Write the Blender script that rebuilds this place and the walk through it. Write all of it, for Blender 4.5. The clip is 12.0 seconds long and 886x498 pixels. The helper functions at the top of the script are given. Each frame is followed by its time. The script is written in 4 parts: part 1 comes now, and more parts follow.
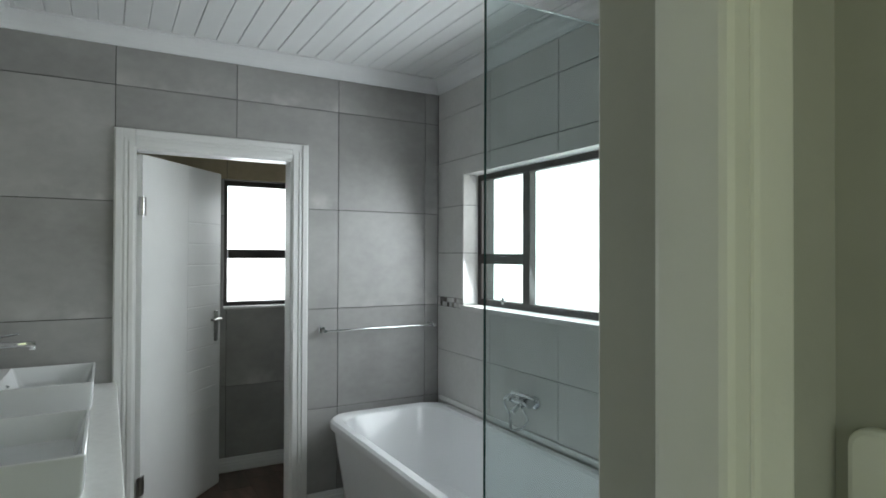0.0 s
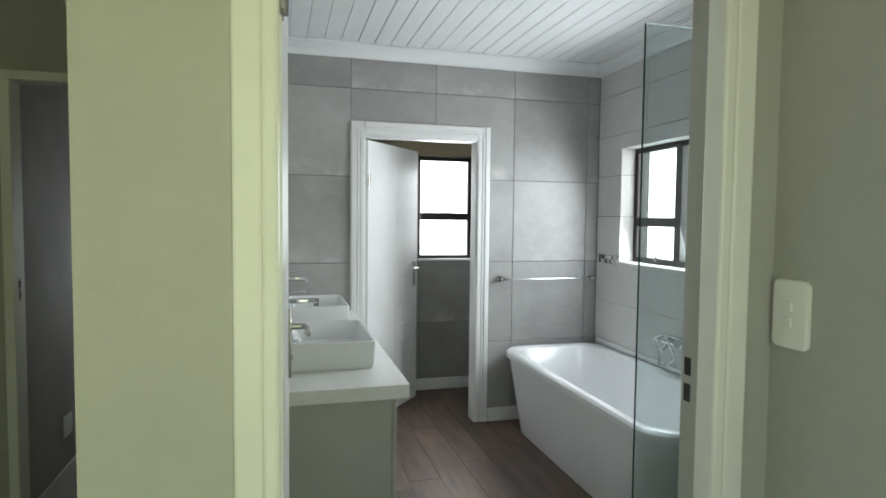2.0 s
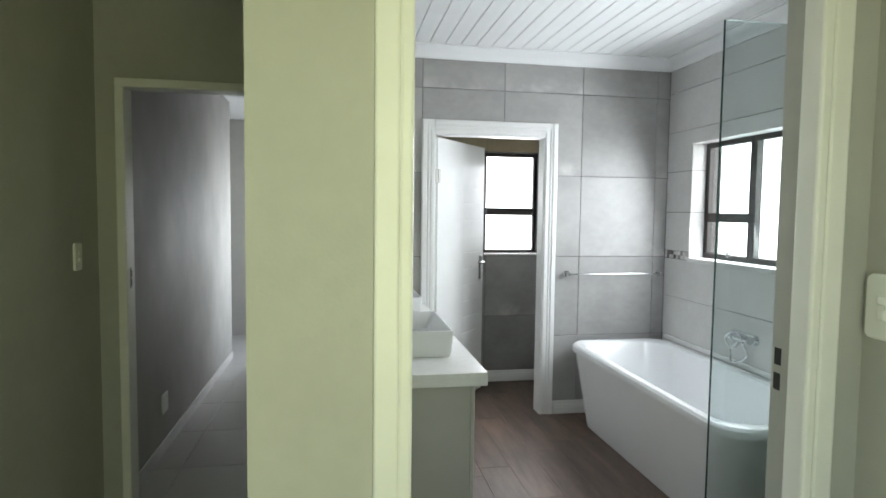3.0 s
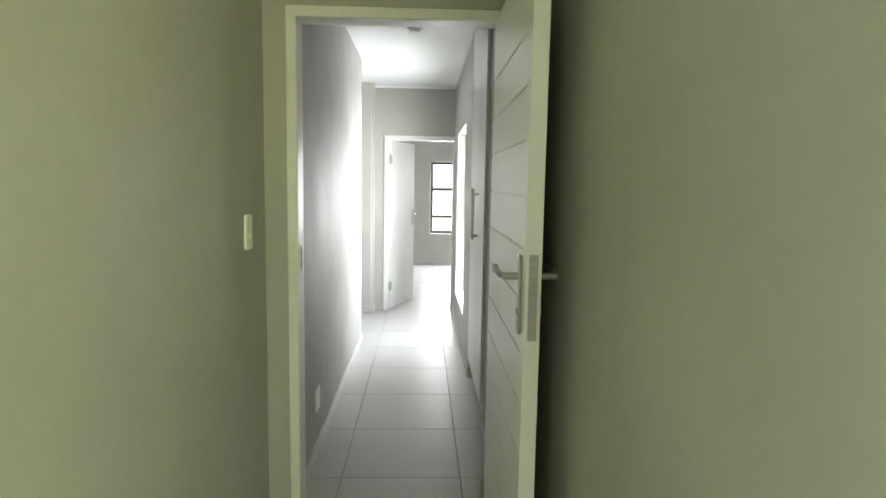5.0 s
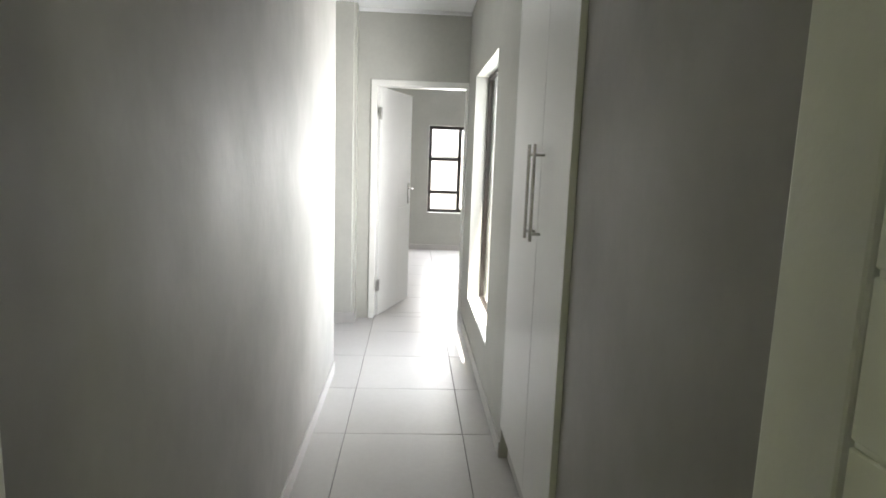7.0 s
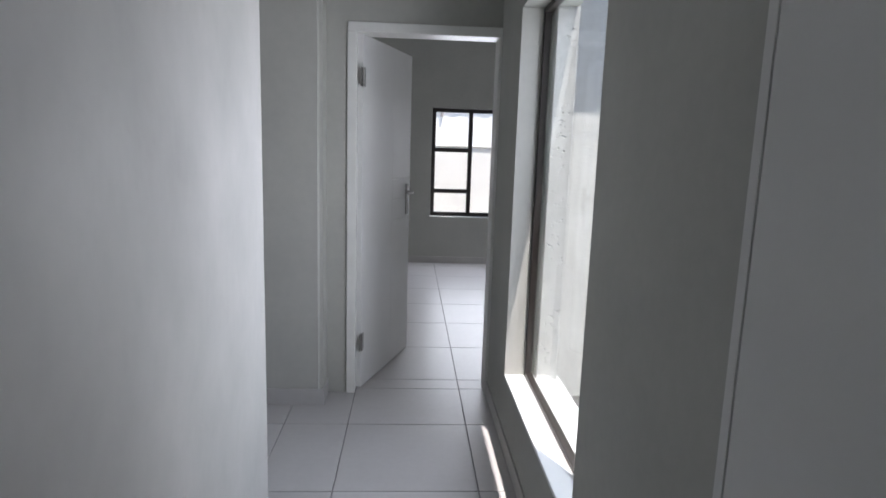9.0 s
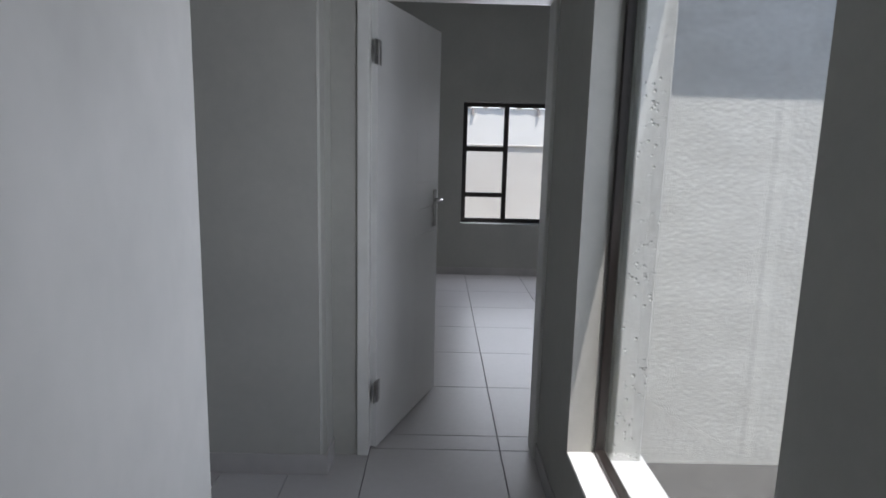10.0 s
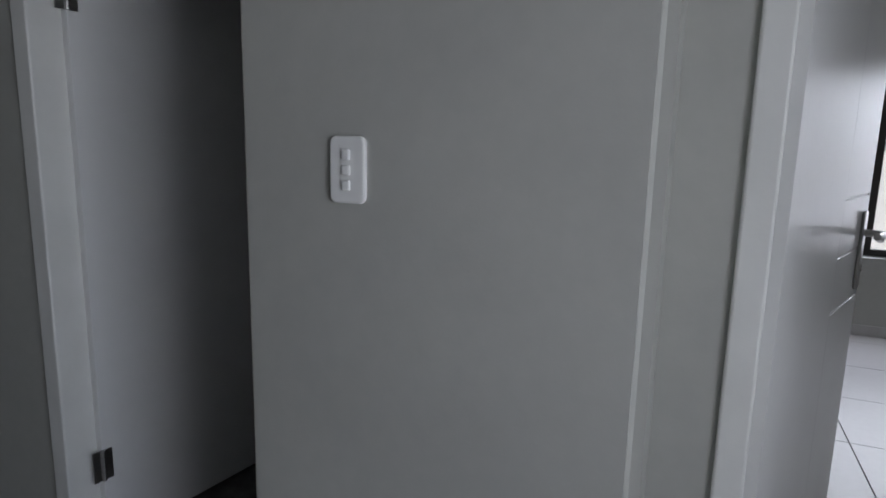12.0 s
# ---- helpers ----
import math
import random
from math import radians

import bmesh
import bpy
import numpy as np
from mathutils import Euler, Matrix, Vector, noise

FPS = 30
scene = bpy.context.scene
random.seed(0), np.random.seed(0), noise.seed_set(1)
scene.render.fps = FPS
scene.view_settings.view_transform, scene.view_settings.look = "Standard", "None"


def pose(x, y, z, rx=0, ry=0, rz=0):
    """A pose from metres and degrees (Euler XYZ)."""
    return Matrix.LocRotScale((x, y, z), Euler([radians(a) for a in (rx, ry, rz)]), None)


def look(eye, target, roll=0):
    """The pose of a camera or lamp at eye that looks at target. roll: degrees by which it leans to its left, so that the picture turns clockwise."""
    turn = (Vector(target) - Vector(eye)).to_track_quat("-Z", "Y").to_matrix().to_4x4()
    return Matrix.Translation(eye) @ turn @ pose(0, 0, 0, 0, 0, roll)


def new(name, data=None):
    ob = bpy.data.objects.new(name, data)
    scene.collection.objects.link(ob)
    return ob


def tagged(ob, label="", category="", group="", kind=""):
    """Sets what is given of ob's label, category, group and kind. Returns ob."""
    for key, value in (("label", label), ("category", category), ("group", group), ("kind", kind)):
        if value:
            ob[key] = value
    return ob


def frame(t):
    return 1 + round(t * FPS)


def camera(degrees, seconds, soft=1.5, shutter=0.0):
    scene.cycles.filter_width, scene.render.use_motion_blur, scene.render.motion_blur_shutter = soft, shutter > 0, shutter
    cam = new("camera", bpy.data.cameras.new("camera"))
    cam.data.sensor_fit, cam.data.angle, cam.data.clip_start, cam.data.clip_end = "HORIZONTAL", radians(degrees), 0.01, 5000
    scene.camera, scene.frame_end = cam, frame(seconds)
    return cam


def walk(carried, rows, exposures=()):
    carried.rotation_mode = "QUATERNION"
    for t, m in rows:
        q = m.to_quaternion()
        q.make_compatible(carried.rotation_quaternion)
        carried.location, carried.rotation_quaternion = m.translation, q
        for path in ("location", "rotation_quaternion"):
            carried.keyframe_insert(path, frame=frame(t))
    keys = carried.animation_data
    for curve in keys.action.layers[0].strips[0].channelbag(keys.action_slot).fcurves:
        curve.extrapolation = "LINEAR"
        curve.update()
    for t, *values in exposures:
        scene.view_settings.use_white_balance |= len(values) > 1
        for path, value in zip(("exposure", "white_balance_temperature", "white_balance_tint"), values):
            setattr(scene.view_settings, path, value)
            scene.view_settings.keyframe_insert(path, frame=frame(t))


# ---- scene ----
cam = camera(73.5, 12.0, soft=1.7)
PATH = [
    (0, (1.476, -3.989, 1.52), (2.46, -2.247, 1.542), 0.2),
    (0.5, (1.376, -4.205, 1.521), (2.254, -2.408, 1.514), 0.0),
    (1, (1.305, -4.4, 1.523), (1.993, -2.522, 1.479), 0.2),
    (1.5, (1.191, -4.556, 1.524), (1.769, -2.643, 1.446), 0.5),
    (2, (1.043, -4.64, 1.515), (1.567, -2.712, 1.41), 0.6),
    (2.5, (0.986, -4.704, 1.52), (1.43, -2.758, 1.399), 0.7),
    (3, (0.923, -4.723, 1.518), (1.268, -2.757, 1.393), 0.7),
    (3.5, (0.851, -4.69, 1.523), (1.07, -2.707, 1.381), 1.0),
    (3.7, (0.803, -4.63, 1.516), (0.984, -2.643, 1.372), 0.9),
    (5.3, (0.347, -3.744, 1.468), (0.414, -1.759, 1.234), 1.1),
    (5.5, (0.326, -3.562, 1.458), (0.4, -1.578, 1.215), 1.4),
    (6, (0.319, -3.135, 1.425), (0.401, -1.154, 1.156), 1.6),
    (6.5, (0.316, -2.655, 1.4), (0.409, -0.678, 1.114), 1.9),
    (7, (0.33, -2.179, 1.396), (0.437, -0.204, 1.095), 2.0),
    (7.2, (0.338, -1.992, 1.381), (0.446, -0.018, 1.075), 2.1),
    (9, (0.308, -0.356, 1.383), (0.423, 1.613, 1.054), 1.8),
    (9.5, (0.314, 0.027, 1.384), (0.399, 1.997, 1.052), 1.5),
    (10, (0.308, 0.39, 1.364), (0.327, 2.363, 1.035), 1.4),
    (10.5, (0.255, 0.762, 1.359), (0.174, 2.733, 1.026), 1.6),
    (11, (0.212, 1.142, 1.334), (-0.059, 3.096, 1.004), 1.2),
    (11.2, (0.191, 1.279, 1.32), (-0.195, 3.213, 0.987), 1.4),
    (11.5, (0.102, 1.496, 1.313), (-0.455, 3.386, 0.975), 1.6),
    (12, (-0.088, 1.808, 1.289), (-0.877, 3.613, 0.952), 1.3),
]
walk(cam, [(t, look(eye, target, roll)) for t, eye, target, roll in PATH],
     exposures=[(0.0, 0.0, 6250, 6), (1.5, 0.5, 6300, 6), (2.5, 0.8, 6300, 8), (3.7, 1.4, 6300, 9), (5.3, 2.5, 6600, 8), (7.2, 2.1, 6700, 11), (8.8, 0.85, 6100, 15),
                (9.5, 0.15, 6050, 16), (10.5, -0.1, 6000, 14), (11.2, -0.1, 6000, 14), (12.0, 0.25, 6000, 15)])

# ---- daylight ----
SUN = Vector((0.15, -0.33, 1.0)).normalized()
world = bpy.data.worlds.new("sky")
scene.world = world
world.use_nodes = True
wn = world.node_tree
sky = wn.nodes.new("ShaderNodeTexSky")
sky.sky_type, sky.sun_disc = "NISHITA", False
sky.sun_elevation = math.asin(SUN.z)
sky.sun_rotation = math.atan2(SUN.x, SUN.y)
wn.links.new(sky.outputs[0], wn.nodes["Background"].inputs[0])
wn.nodes["Background"].inputs[1].default_value = 0.15


def lamp(name, kind, strength, colour, m, size=None, angle=None, spread=180):
    d = bpy.data.lights.new(name, kind)
    d.energy, d.color = strength, colour
    if size:
        d.shape, d.size, d.size_y = "RECTANGLE", size[0], size[1]
        d.spread = radians(spread)
    if angle is not None:
        d.angle = radians(angle)
    ob = new(name, d)
    ob.matrix_world = m
    return ob


# the bathroom has its own origin at the foot of its back wall
BATH = Matrix.Translation((1.504, -0.508, 0))
WORLD = Matrix.Identity(4)
# yellow-green tint chosen for the added lobby lamps
LOBBY_TINT = (0.95, 1.0, 0.43)

lamp("sun", "SUN", 5.0, (1.0, 0.93, 0.83), look(SUN * 20, (0, 0, 0)), angle=0.5)
lamp("bath_window_light", "AREA", 19, (0.93, 0.97, 1.0), BATH @ look((1.985, -0.97, 1.62), (0.55, -1.2, 1.15)), (1.22, 0.72))
lamp("wc_window_light", "AREA", 3, (0.95, 0.98, 1.0), BATH @ look((0.95, 0.93, 1.55), (0.5, -0.4, 1.0)), (0.42, 0.8))
lamp("passage_window_light", "AREA", 11.5, (0.97, 0.98, 1.0), look((0.97, 1.70, 1.17), (-0.4, 1.60, 1.32)), (1.05, 1.6), spread=150)
lamp("bedroom_window_light", "AREA", 20, (0.95, 0.97, 1.0), look((1.3, 6.80, 1.25), (0.9, 4.5, 0.9)), (1.4, 1.25))
# two unseen fill lamps added to brighten the lobby, with no known source
lamp("lobby_west_fill", "AREA", 2.2, LOBBY_TINT, look((-0.22, -4.95, 1.5), (1.5, -4.3, 1.2)), (0.8, 1.2))
lamp("lobby_south_fill", "AREA", 5.5, LOBBY_TINT, look((1.36, -5.44, 1.5), (0.36, -4.24, 1.55)), (0.8, 1.2), spread=140)


# ---- materials ----
def material(name, colour, rough=0.5, metal=0.0, second=None, scale=4.0, detail=6.0, grain=0.0, bump=0.0, bump_scale=60.0,
             spread=0.0, stretch=(1, 1, 1), lo=0.35, hi=0.65, gloss=0.5, rough2=None):
    m = bpy.data.materials.new(name)
    m.use_nodes = True
    nt = m.node_tree
    b = nt.nodes["Principled BSDF"]
    b.inputs["Roughness"].default_value = rough
    b.inputs["Metallic"].default_value = metal
    b.inputs["Specular IOR Level"].default_value = gloss
    b.inputs["Base Color"].default_value = (*colour, 1)
    if second is None and not bump and not spread:
        return m
    geo = nt.nodes.new("ShaderNodeNewGeometry")
    info = nt.nodes.new("ShaderNodeObjectInfo")
    off = nt.nodes.new("ShaderNodeVectorMath")
    off.operation = "MULTIPLY_ADD"
    comb = nt.nodes.new("ShaderNodeCombineXYZ")
    nt.links.new(info.outputs["Random"], comb.inputs[0])
    nt.links.new(info.outputs["Random"], comb.inputs[2])
    nt.links.new(comb.outputs[0], off.inputs[0])
    off.inputs[1].default_value = (17, 9, 23) if spread else (0, 0, 0)
    nt.links.new(geo.outputs["Position"], off.inputs[2])
    mul = nt.nodes.new("ShaderNodeVectorMath")
    mul.operation = "MULTIPLY"
    mul.inputs[1].default_value = stretch
    nt.links.new(off.outputs[0], mul.inputs[0])
    if second is not None:
        n1 = nt.nodes.new("ShaderNodeTexNoise")
        n1.inputs["Scale"].default_value, n1.inputs["Detail"].default_value = scale, detail
        n1.inputs["Roughness"].default_value = 0.6
        nt.links.new(mul.outputs[0], n1.inputs["Vector"])
        ramp = nt.nodes.new("ShaderNodeValToRGB")
        ramp.color_ramp.elements[0].position, ramp.color_ramp.elements[1].position = lo, hi
        ramp.color_ramp.elements[0].color, ramp.color_ramp.elements[1].color = (*colour, 1), (*second, 1)
        nt.links.new(n1.outputs["Fac"], ramp.inputs[0])
        out = ramp.outputs[0]
        if grain:
            n3 = nt.nodes.new("ShaderNodeTexNoise")
            n3.inputs["Scale"].default_value, n3.inputs["Detail"].default_value = scale * 14, 3
            nt.links.new(mul.outputs[0], n3.inputs["Vector"])
            mr = nt.nodes.new("ShaderNodeMapRange")
            mr.inputs[1].default_value, mr.inputs[2].default_value = 0.3, 0.7
            mr.inputs[3].default_value, mr.inputs[4].default_value = 1 - grain, 1 + grain
            nt.links.new(n3.outputs["Fac"], mr.inputs[0])
            hs = nt.nodes.new("ShaderNodeHueSaturation")
            nt.links.new(mr.outputs[0], hs.inputs["Value"])
            nt.links.new(out, hs.inputs["Color"])
            out = hs.outputs[0]
        if spread:
            mr = nt.nodes.new("ShaderNodeMapRange")
            mr.inputs[3].default_value, mr.inputs[4].default_value = 1 - spread, 1 + spread
            nt.links.new(info.outputs["Random"], mr.inputs[0])
            hs = nt.nodes.new("ShaderNodeHueSaturation")
            nt.links.new(mr.outputs[0], hs.inputs["Value"])
            nt.links.new(out, hs.inputs["Color"])
            out = hs.outputs[0]
        nt.links.new(out, b.inputs["Base Color"])
        if rough2 is not None:
            mr = nt.nodes.new("ShaderNodeMapRange")
            mr.inputs[1].default_value, mr.inputs[2].default_value = lo, hi
            mr.inputs[3].default_value, mr.inputs[4].default_value = rough, rough2
            nt.links.new(n1.outputs["Fac"], mr.inputs[0])
            nt.links.new(mr.outputs[0], b.inputs["Roughness"])
    if bump:
        n2 = nt.nodes.new("ShaderNodeTexNoise")
        n2.inputs["Scale"].default_value, n2.inputs["Detail"].default_value = bump_scale, 4
        nt.links.new(mul.outputs[0], n2.inputs["Vector"])
        bp = nt.nodes.new("ShaderNodeBump")
        bp.inputs["Strength"].default_value, bp.inputs["Distance"].default_value = bump, 0.01
        nt.links.new(n2.outputs["Fac"], bp.inputs["Height"])
        nt.links.new(bp.outputs[0], b.inputs["Normal"])
    return m


def glass_material(name, tint, gloss=0.025, rough=0.0):
    m = bpy.data.materials.new(name)
    m.use_nodes = True
    nt = m.node_tree
    nt.nodes.remove(nt.nodes["Principled BSDF"])
    clear = nt.nodes.new("ShaderNodeBsdfTransparent")
    clear.inputs[0].default_value = (*tint, 1)
    shine = nt.nodes.new("ShaderNodeBsdfGlossy")
    shine.inputs["Roughness"].default_value = rough
    lw = nt.nodes.new("ShaderNodeLayerWeight")
    pw = nt.nodes.new("ShaderNodeMath")
    pw.operation = "POWER"
    pw.inputs[1].default_value = 5.0
    nt.links.new(lw.outputs["Facing"], pw.inputs[0])
    ad = nt.nodes.new("ShaderNodeMath")
    ad.operation = "MULTIPLY_ADD"
    ad.inputs[1].default_value, ad.inputs[2].default_value = 0.5, gloss
    nt.links.new(pw.outputs[0], ad.inputs[0])
    mix = nt.nodes.new("ShaderNodeMixShader")
    nt.links.new(ad.outputs[0], mix.inputs[0])
    nt.links.new(clear.outputs[0], mix.inputs[1])
    nt.links.new(shine.outputs[0], mix.inputs[2])
    nt.links.new(mix.outputs[0], nt.nodes["Material Output"].inputs[0])
    return m


def glow_material(name, colour, strength):
    m = bpy.data.materials.new(name)
    m.use_nodes = True
    nt = m.node_tree
    nt.nodes.remove(nt.nodes["Principled BSDF"])
    e = nt.nodes.new("ShaderNodeEmission")
    e.inputs[0].default_value, e.inputs[1].default_value = (*colour, 1), strength
    nt.links.new(e.outputs[0], nt.nodes["Material Output"].inputs[0])
    return m


PAINT = material("wall_paint", (0.40, 0.40, 0.37), 0.6, second=(0.44, 0.44, 0.405), scale=2.2, grain=0.02, bump=0.04, bump_scale=140)
STUCCO = material("trowelled_plaster", (0.335, 0.325, 0.31), 0.64, second=(0.42, 0.405, 0.39), scale=2.0, detail=4, grain=0.01, bump=0.8,
                  bump_scale=3.2, stretch=(1, 1, 0.8), lo=0.3, hi=0.7, rough2=0.50, gloss=0.4)
WHITE = material("white_enamel", (0.78, 0.78, 0.77), 0.32, second=(0.82, 0.82, 0.81), scale=3, bump=0.04, bump_scale=180)
CEIL = material("ceiling_paint", (0.80, 0.81, 0.82), 0.55, second=(0.84, 0.85, 0.86), scale=2, bump=0.05, bump_scale=120)
STEELFRAME = material("door_frame_paint", (0.74, 0.74, 0.71), 0.38, second=(0.79, 0.79, 0.76), scale=6, bump=0.05, bump_scale=90)
TILE_D = material("cement_tile", (0.285, 0.28, 0.272), 0.44, second=(0.45, 0.445, 0.435), scale=1.4, detail=7, grain=0.035, bump=0.05,
                  bump_scale=120, spread=0.08, stretch=(1, 1, 1.4), lo=0.30, hi=0.74, rough2=0.56)
TILE_L = material("pale_tile", (0.57, 0.565, 0.55), 0.33, second=(0.63, 0.625, 0.61), scale=3, grain=0.03, spread=0.03, bump=0.03, bump_scale=150)
# wall tile with warm light put into its colour
TILE_WARMLIT = material("warm_lit_tile", (0.42, 0.35, 0.23), 0.45, second=(0.52, 0.44, 0.30), scale=2, grain=0.05, spread=0.05)
TILE_F = material("floor_tile", (0.47, 0.455, 0.445), 0.38, second=(0.50, 0.485, 0.475), scale=2.5, detail=4, grain=0.02, spread=0.02,
                  bump=0.02, bump_scale=160, lo=0.25, hi=0.75)
GROUT_D = material("dark_grout", (0.07, 0.068, 0.065), 0.85, second=(0.10, 0.098, 0.095), scale=20)
GROUT_F = material("floor_grout", (0.10, 0.095, 0.09), 0.85, second=(0.15, 0.145, 0.14), scale=20)
SKIRT_T = material("tile_skirting", (0.42, 0.41, 0.40), 0.3, second=(0.49, 0.48, 0.465), scale=4, spread=0.03)
WOOD = material("brown_laminate", (0.062, 0.040, 0.030), 0.40, second=(0.165, 0.110, 0.084), scale=2.6, detail=8, grain=0.12, bump=0.08,
                bump_scale=45, spread=0.16, stretch=(5, 0.8, 3), lo=0.28, hi=0.74)
ACRYLIC = material("white_acrylic", (0.80, 0.81, 0.82), 0.12, second=(0.82, 0.83, 0.84), scale=2)
CERAMIC = material("white_ceramic", (0.78, 0.79, 0.79), 0.10, second=(0.80, 0.81, 0.81), scale=2)
COUNTER = material("white_stone", (0.72, 0.725, 0.70), 0.22, second=(0.77, 0.775, 0.75), scale=30, grain=0.03)
CABINET = material("cream_board", (0.42, 0.42, 0.385), 0.40, second=(0.45, 0.45, 0.415), scale=3)
CUPBOARD = material("white_board", (0.70, 0.70, 0.69), 0.28, second=(0.73, 0.73, 0.72), scale=2)
CHROME = material("chrome", (0.72, 0.73, 0.74), 0.10, 1.0, second=(0.66, 0.67, 0.68), scale=12)
STEEL = material("brushed_steel", (0.42, 0.41, 0.40), 0.30, 1.0, second=(0.50, 0.49, 0.48), scale=8, stretch=(1, 1, 14))
ALU = material("bronze_aluminium", (0.026, 0.021, 0.019), 0.38, second=(0.036, 0.030, 0.027), scale=6, bump=0.03, bump_scale=200)
PLASTIC = material("white_plastic", (0.78, 0.78, 0.76), 0.30, second=(0.80, 0.80, 0.78), scale=9)
BLACK = material("dark_slot", (0.02, 0.02, 0.02), 0.6)
RENDER = material("rough_render", (0.80, 0.745, 0.70), 0.85, second=(0.86, 0.81, 0.765), scale=3, grain=0.06, bump=0.22, bump_scale=26, stretch=(1, 1, 1.5))
YARDWALL = material("grey_outer_plaster", (0.62, 0.605, 0.57), 0.88, second=(0.70, 0.685, 0.65), scale=2.5, grain=0.07, bump=0.3, bump_scale=34, stretch=(1, 1, 1.8))
ROUGH = material("cast_concrete", (0.52, 0.51, 0.49), 0.9, second=(0.62, 0.61, 0.59), scale=12, grain=0.08, bump=0.9, bump_scale=75)
HOUSEWALL = material("white_house_paint", (0.88, 0.84, 0.78), 0.7, second=(0.92, 0.88, 0.83), scale=2, bump=0.15, bump_scale=40)
ROOF = material("roof_sheet", (0.36, 0.30, 0.28), 0.6, second=(0.44, 0.38, 0.35), scale=5)
PAVING = material("yard_paving", (0.30, 0.29, 0.27), 0.9, second=(0.38, 0.365, 0.34), scale=3, grain=0.1, bump=0.3, bump_scale=30)
GLASS = glass_material("clear_glass", (0.96, 0.985, 0.975))
SCREEN = glass_material("green_tint_glass", (0.90, 0.945, 0.938), gloss=0.05)
EDGE = material("glass_edge", (0.02, 0.07, 0.06), 0.15)
SKYGLOW = glow_material("white_sky", (1.0, 1.0, 1.0), 3.2)
FROST = glass_material("frosted_glass", (0.97, 0.985, 0.98), rough=0.3)
MOSAIC = material("mosaic_dark", (0.10, 0.085, 0.08), 0.2, second=(0.26, 0.24, 0.23), scale=9, spread=0.4)
MOSAIC_P = material("mosaic_pale", (0.62, 0.61, 0.60), 0.2, second=(0.72, 0.71, 0.70), scale=9, spread=0.2)



def streaks(m, pale):
    """Pale lime streaks along the lower edge of some tiles."""
    nt = m.node_tree
    b = nt.nodes["Principled BSDF"]
    old = b.inputs["Base Color"].links[0].from_socket
    tc = nt.nodes.new("ShaderNodeTexCoord")
    sep = nt.nodes.new("ShaderNodeSeparateXYZ")
    nt.links.new(tc.outputs["Object"], sep.inputs[0])
    band = nt.nodes.new("ShaderNodeMapRange")
    band.inputs[1].default_value, band.inputs[2].default_value = 0.13, 0.0
    nt.links.new(sep.outputs["Y"], band.inputs[0])
    geo = nt.nodes.new("ShaderNodeNewGeometry")
    nz = nt.nodes.new("ShaderNodeTexNoise")
    nz.inputs["Scale"].default_value, nz.inputs["Detail"].default_value = 6.0, 8
    nt.links.new(geo.outputs["Position"], nz.inputs["Vector"])
    nr = nt.nodes.new("ShaderNodeMapRange")
    nr.inputs[1].default_value, nr.inputs[2].default_value = 0.46, 0.66
    nt.links.new(nz.outputs["Fac"], nr.inputs[0])
    info = nt.nodes.new("ShaderNodeObjectInfo")
    on = nt.nodes.new("ShaderNodeMapRange")
    on.inputs[1].default_value, on.inputs[2].default_value = 0.25, 0.6
    nt.links.new(info.outputs["Random"], on.inputs[0])
    f = nr.outputs[0]
    for other in (band.outputs[0], on.outputs[0]):
        mu = nt.nodes.new("ShaderNodeMath")
        mu.operation = "MULTIPLY"
        nt.links.new(f, mu.inputs[0])
        nt.links.new(other, mu.inputs[1])
        f = mu.outputs[0]
    mix = nt.nodes.new("ShaderNodeMix")
    mix.data_type = "RGBA"
    nt.links.new(f, mix.inputs["Factor"])
    nt.links.new(old, mix.inputs["A"])
    mix.inputs["B"].default_value = (*pale, 1)
    nt.links.new(mix.outputs["Result"], b.inputs["Base Color"])


def pits(m):
    """Blow holes in cast concrete."""
    nt = m.node_tree
    bp = next(n for n in nt.nodes if n.type == "BUMP")
    old = bp.inputs["Height"].links[0].from_socket
    geo = nt.nodes.new("ShaderNodeNewGeometry")
    vo = nt.nodes.new("ShaderNodeTexVoronoi")
    vo.inputs["Scale"].default_value = 48
    nt.links.new(geo.outputs["Position"], vo.inputs["Vector"])
    nz = nt.nodes.new("ShaderNodeTexNoise")
    nz.inputs["Scale"].default_value = 9
    nt.links.new(geo.outputs["Position"], nz.inputs["Vector"])
    edge = nt.nodes.new("ShaderNodeMapRange")
    edge.inputs[1].default_value, edge.inputs[2].default_value = 0.10, 0.28
    nt.links.new(vo.outputs["Distance"], edge.inputs[0])
    few = nt.nodes.new("ShaderNodeMapRange")
    few.inputs[1].default_value, few.inputs[2].default_value = 0.56, 0.46
    nt.links.new(nz.outputs["Fac"], few.inputs[0])
    mx = nt.nodes.new("ShaderNodeMath")
    mx.operation = "MAXIMUM"
    nt.links.new(edge.outputs[0], mx.inputs[0])
    nt.links.new(few.outputs[0], mx.inputs[1])
    ad = nt.nodes.new("ShaderNodeMath")
    ad.operation = "MULTIPLY_ADD"
    ad.inputs[1].default_value = 0.25
    nt.links.new(old, ad.inputs[0])
    nt.links.new(mx.outputs[0], ad.inputs[2])
    nt.links.new(ad.outputs[0], bp.inputs["Height"])
    bp.inputs["Distance"].default_value = 0.006


next(n for n in STUCCO.node_tree.nodes if n.type == "BUMP").inputs["Distance"].default_value = 0.014
streaks(TILE_D, (0.56, 0.555, 0.54))
pits(ROUGH)


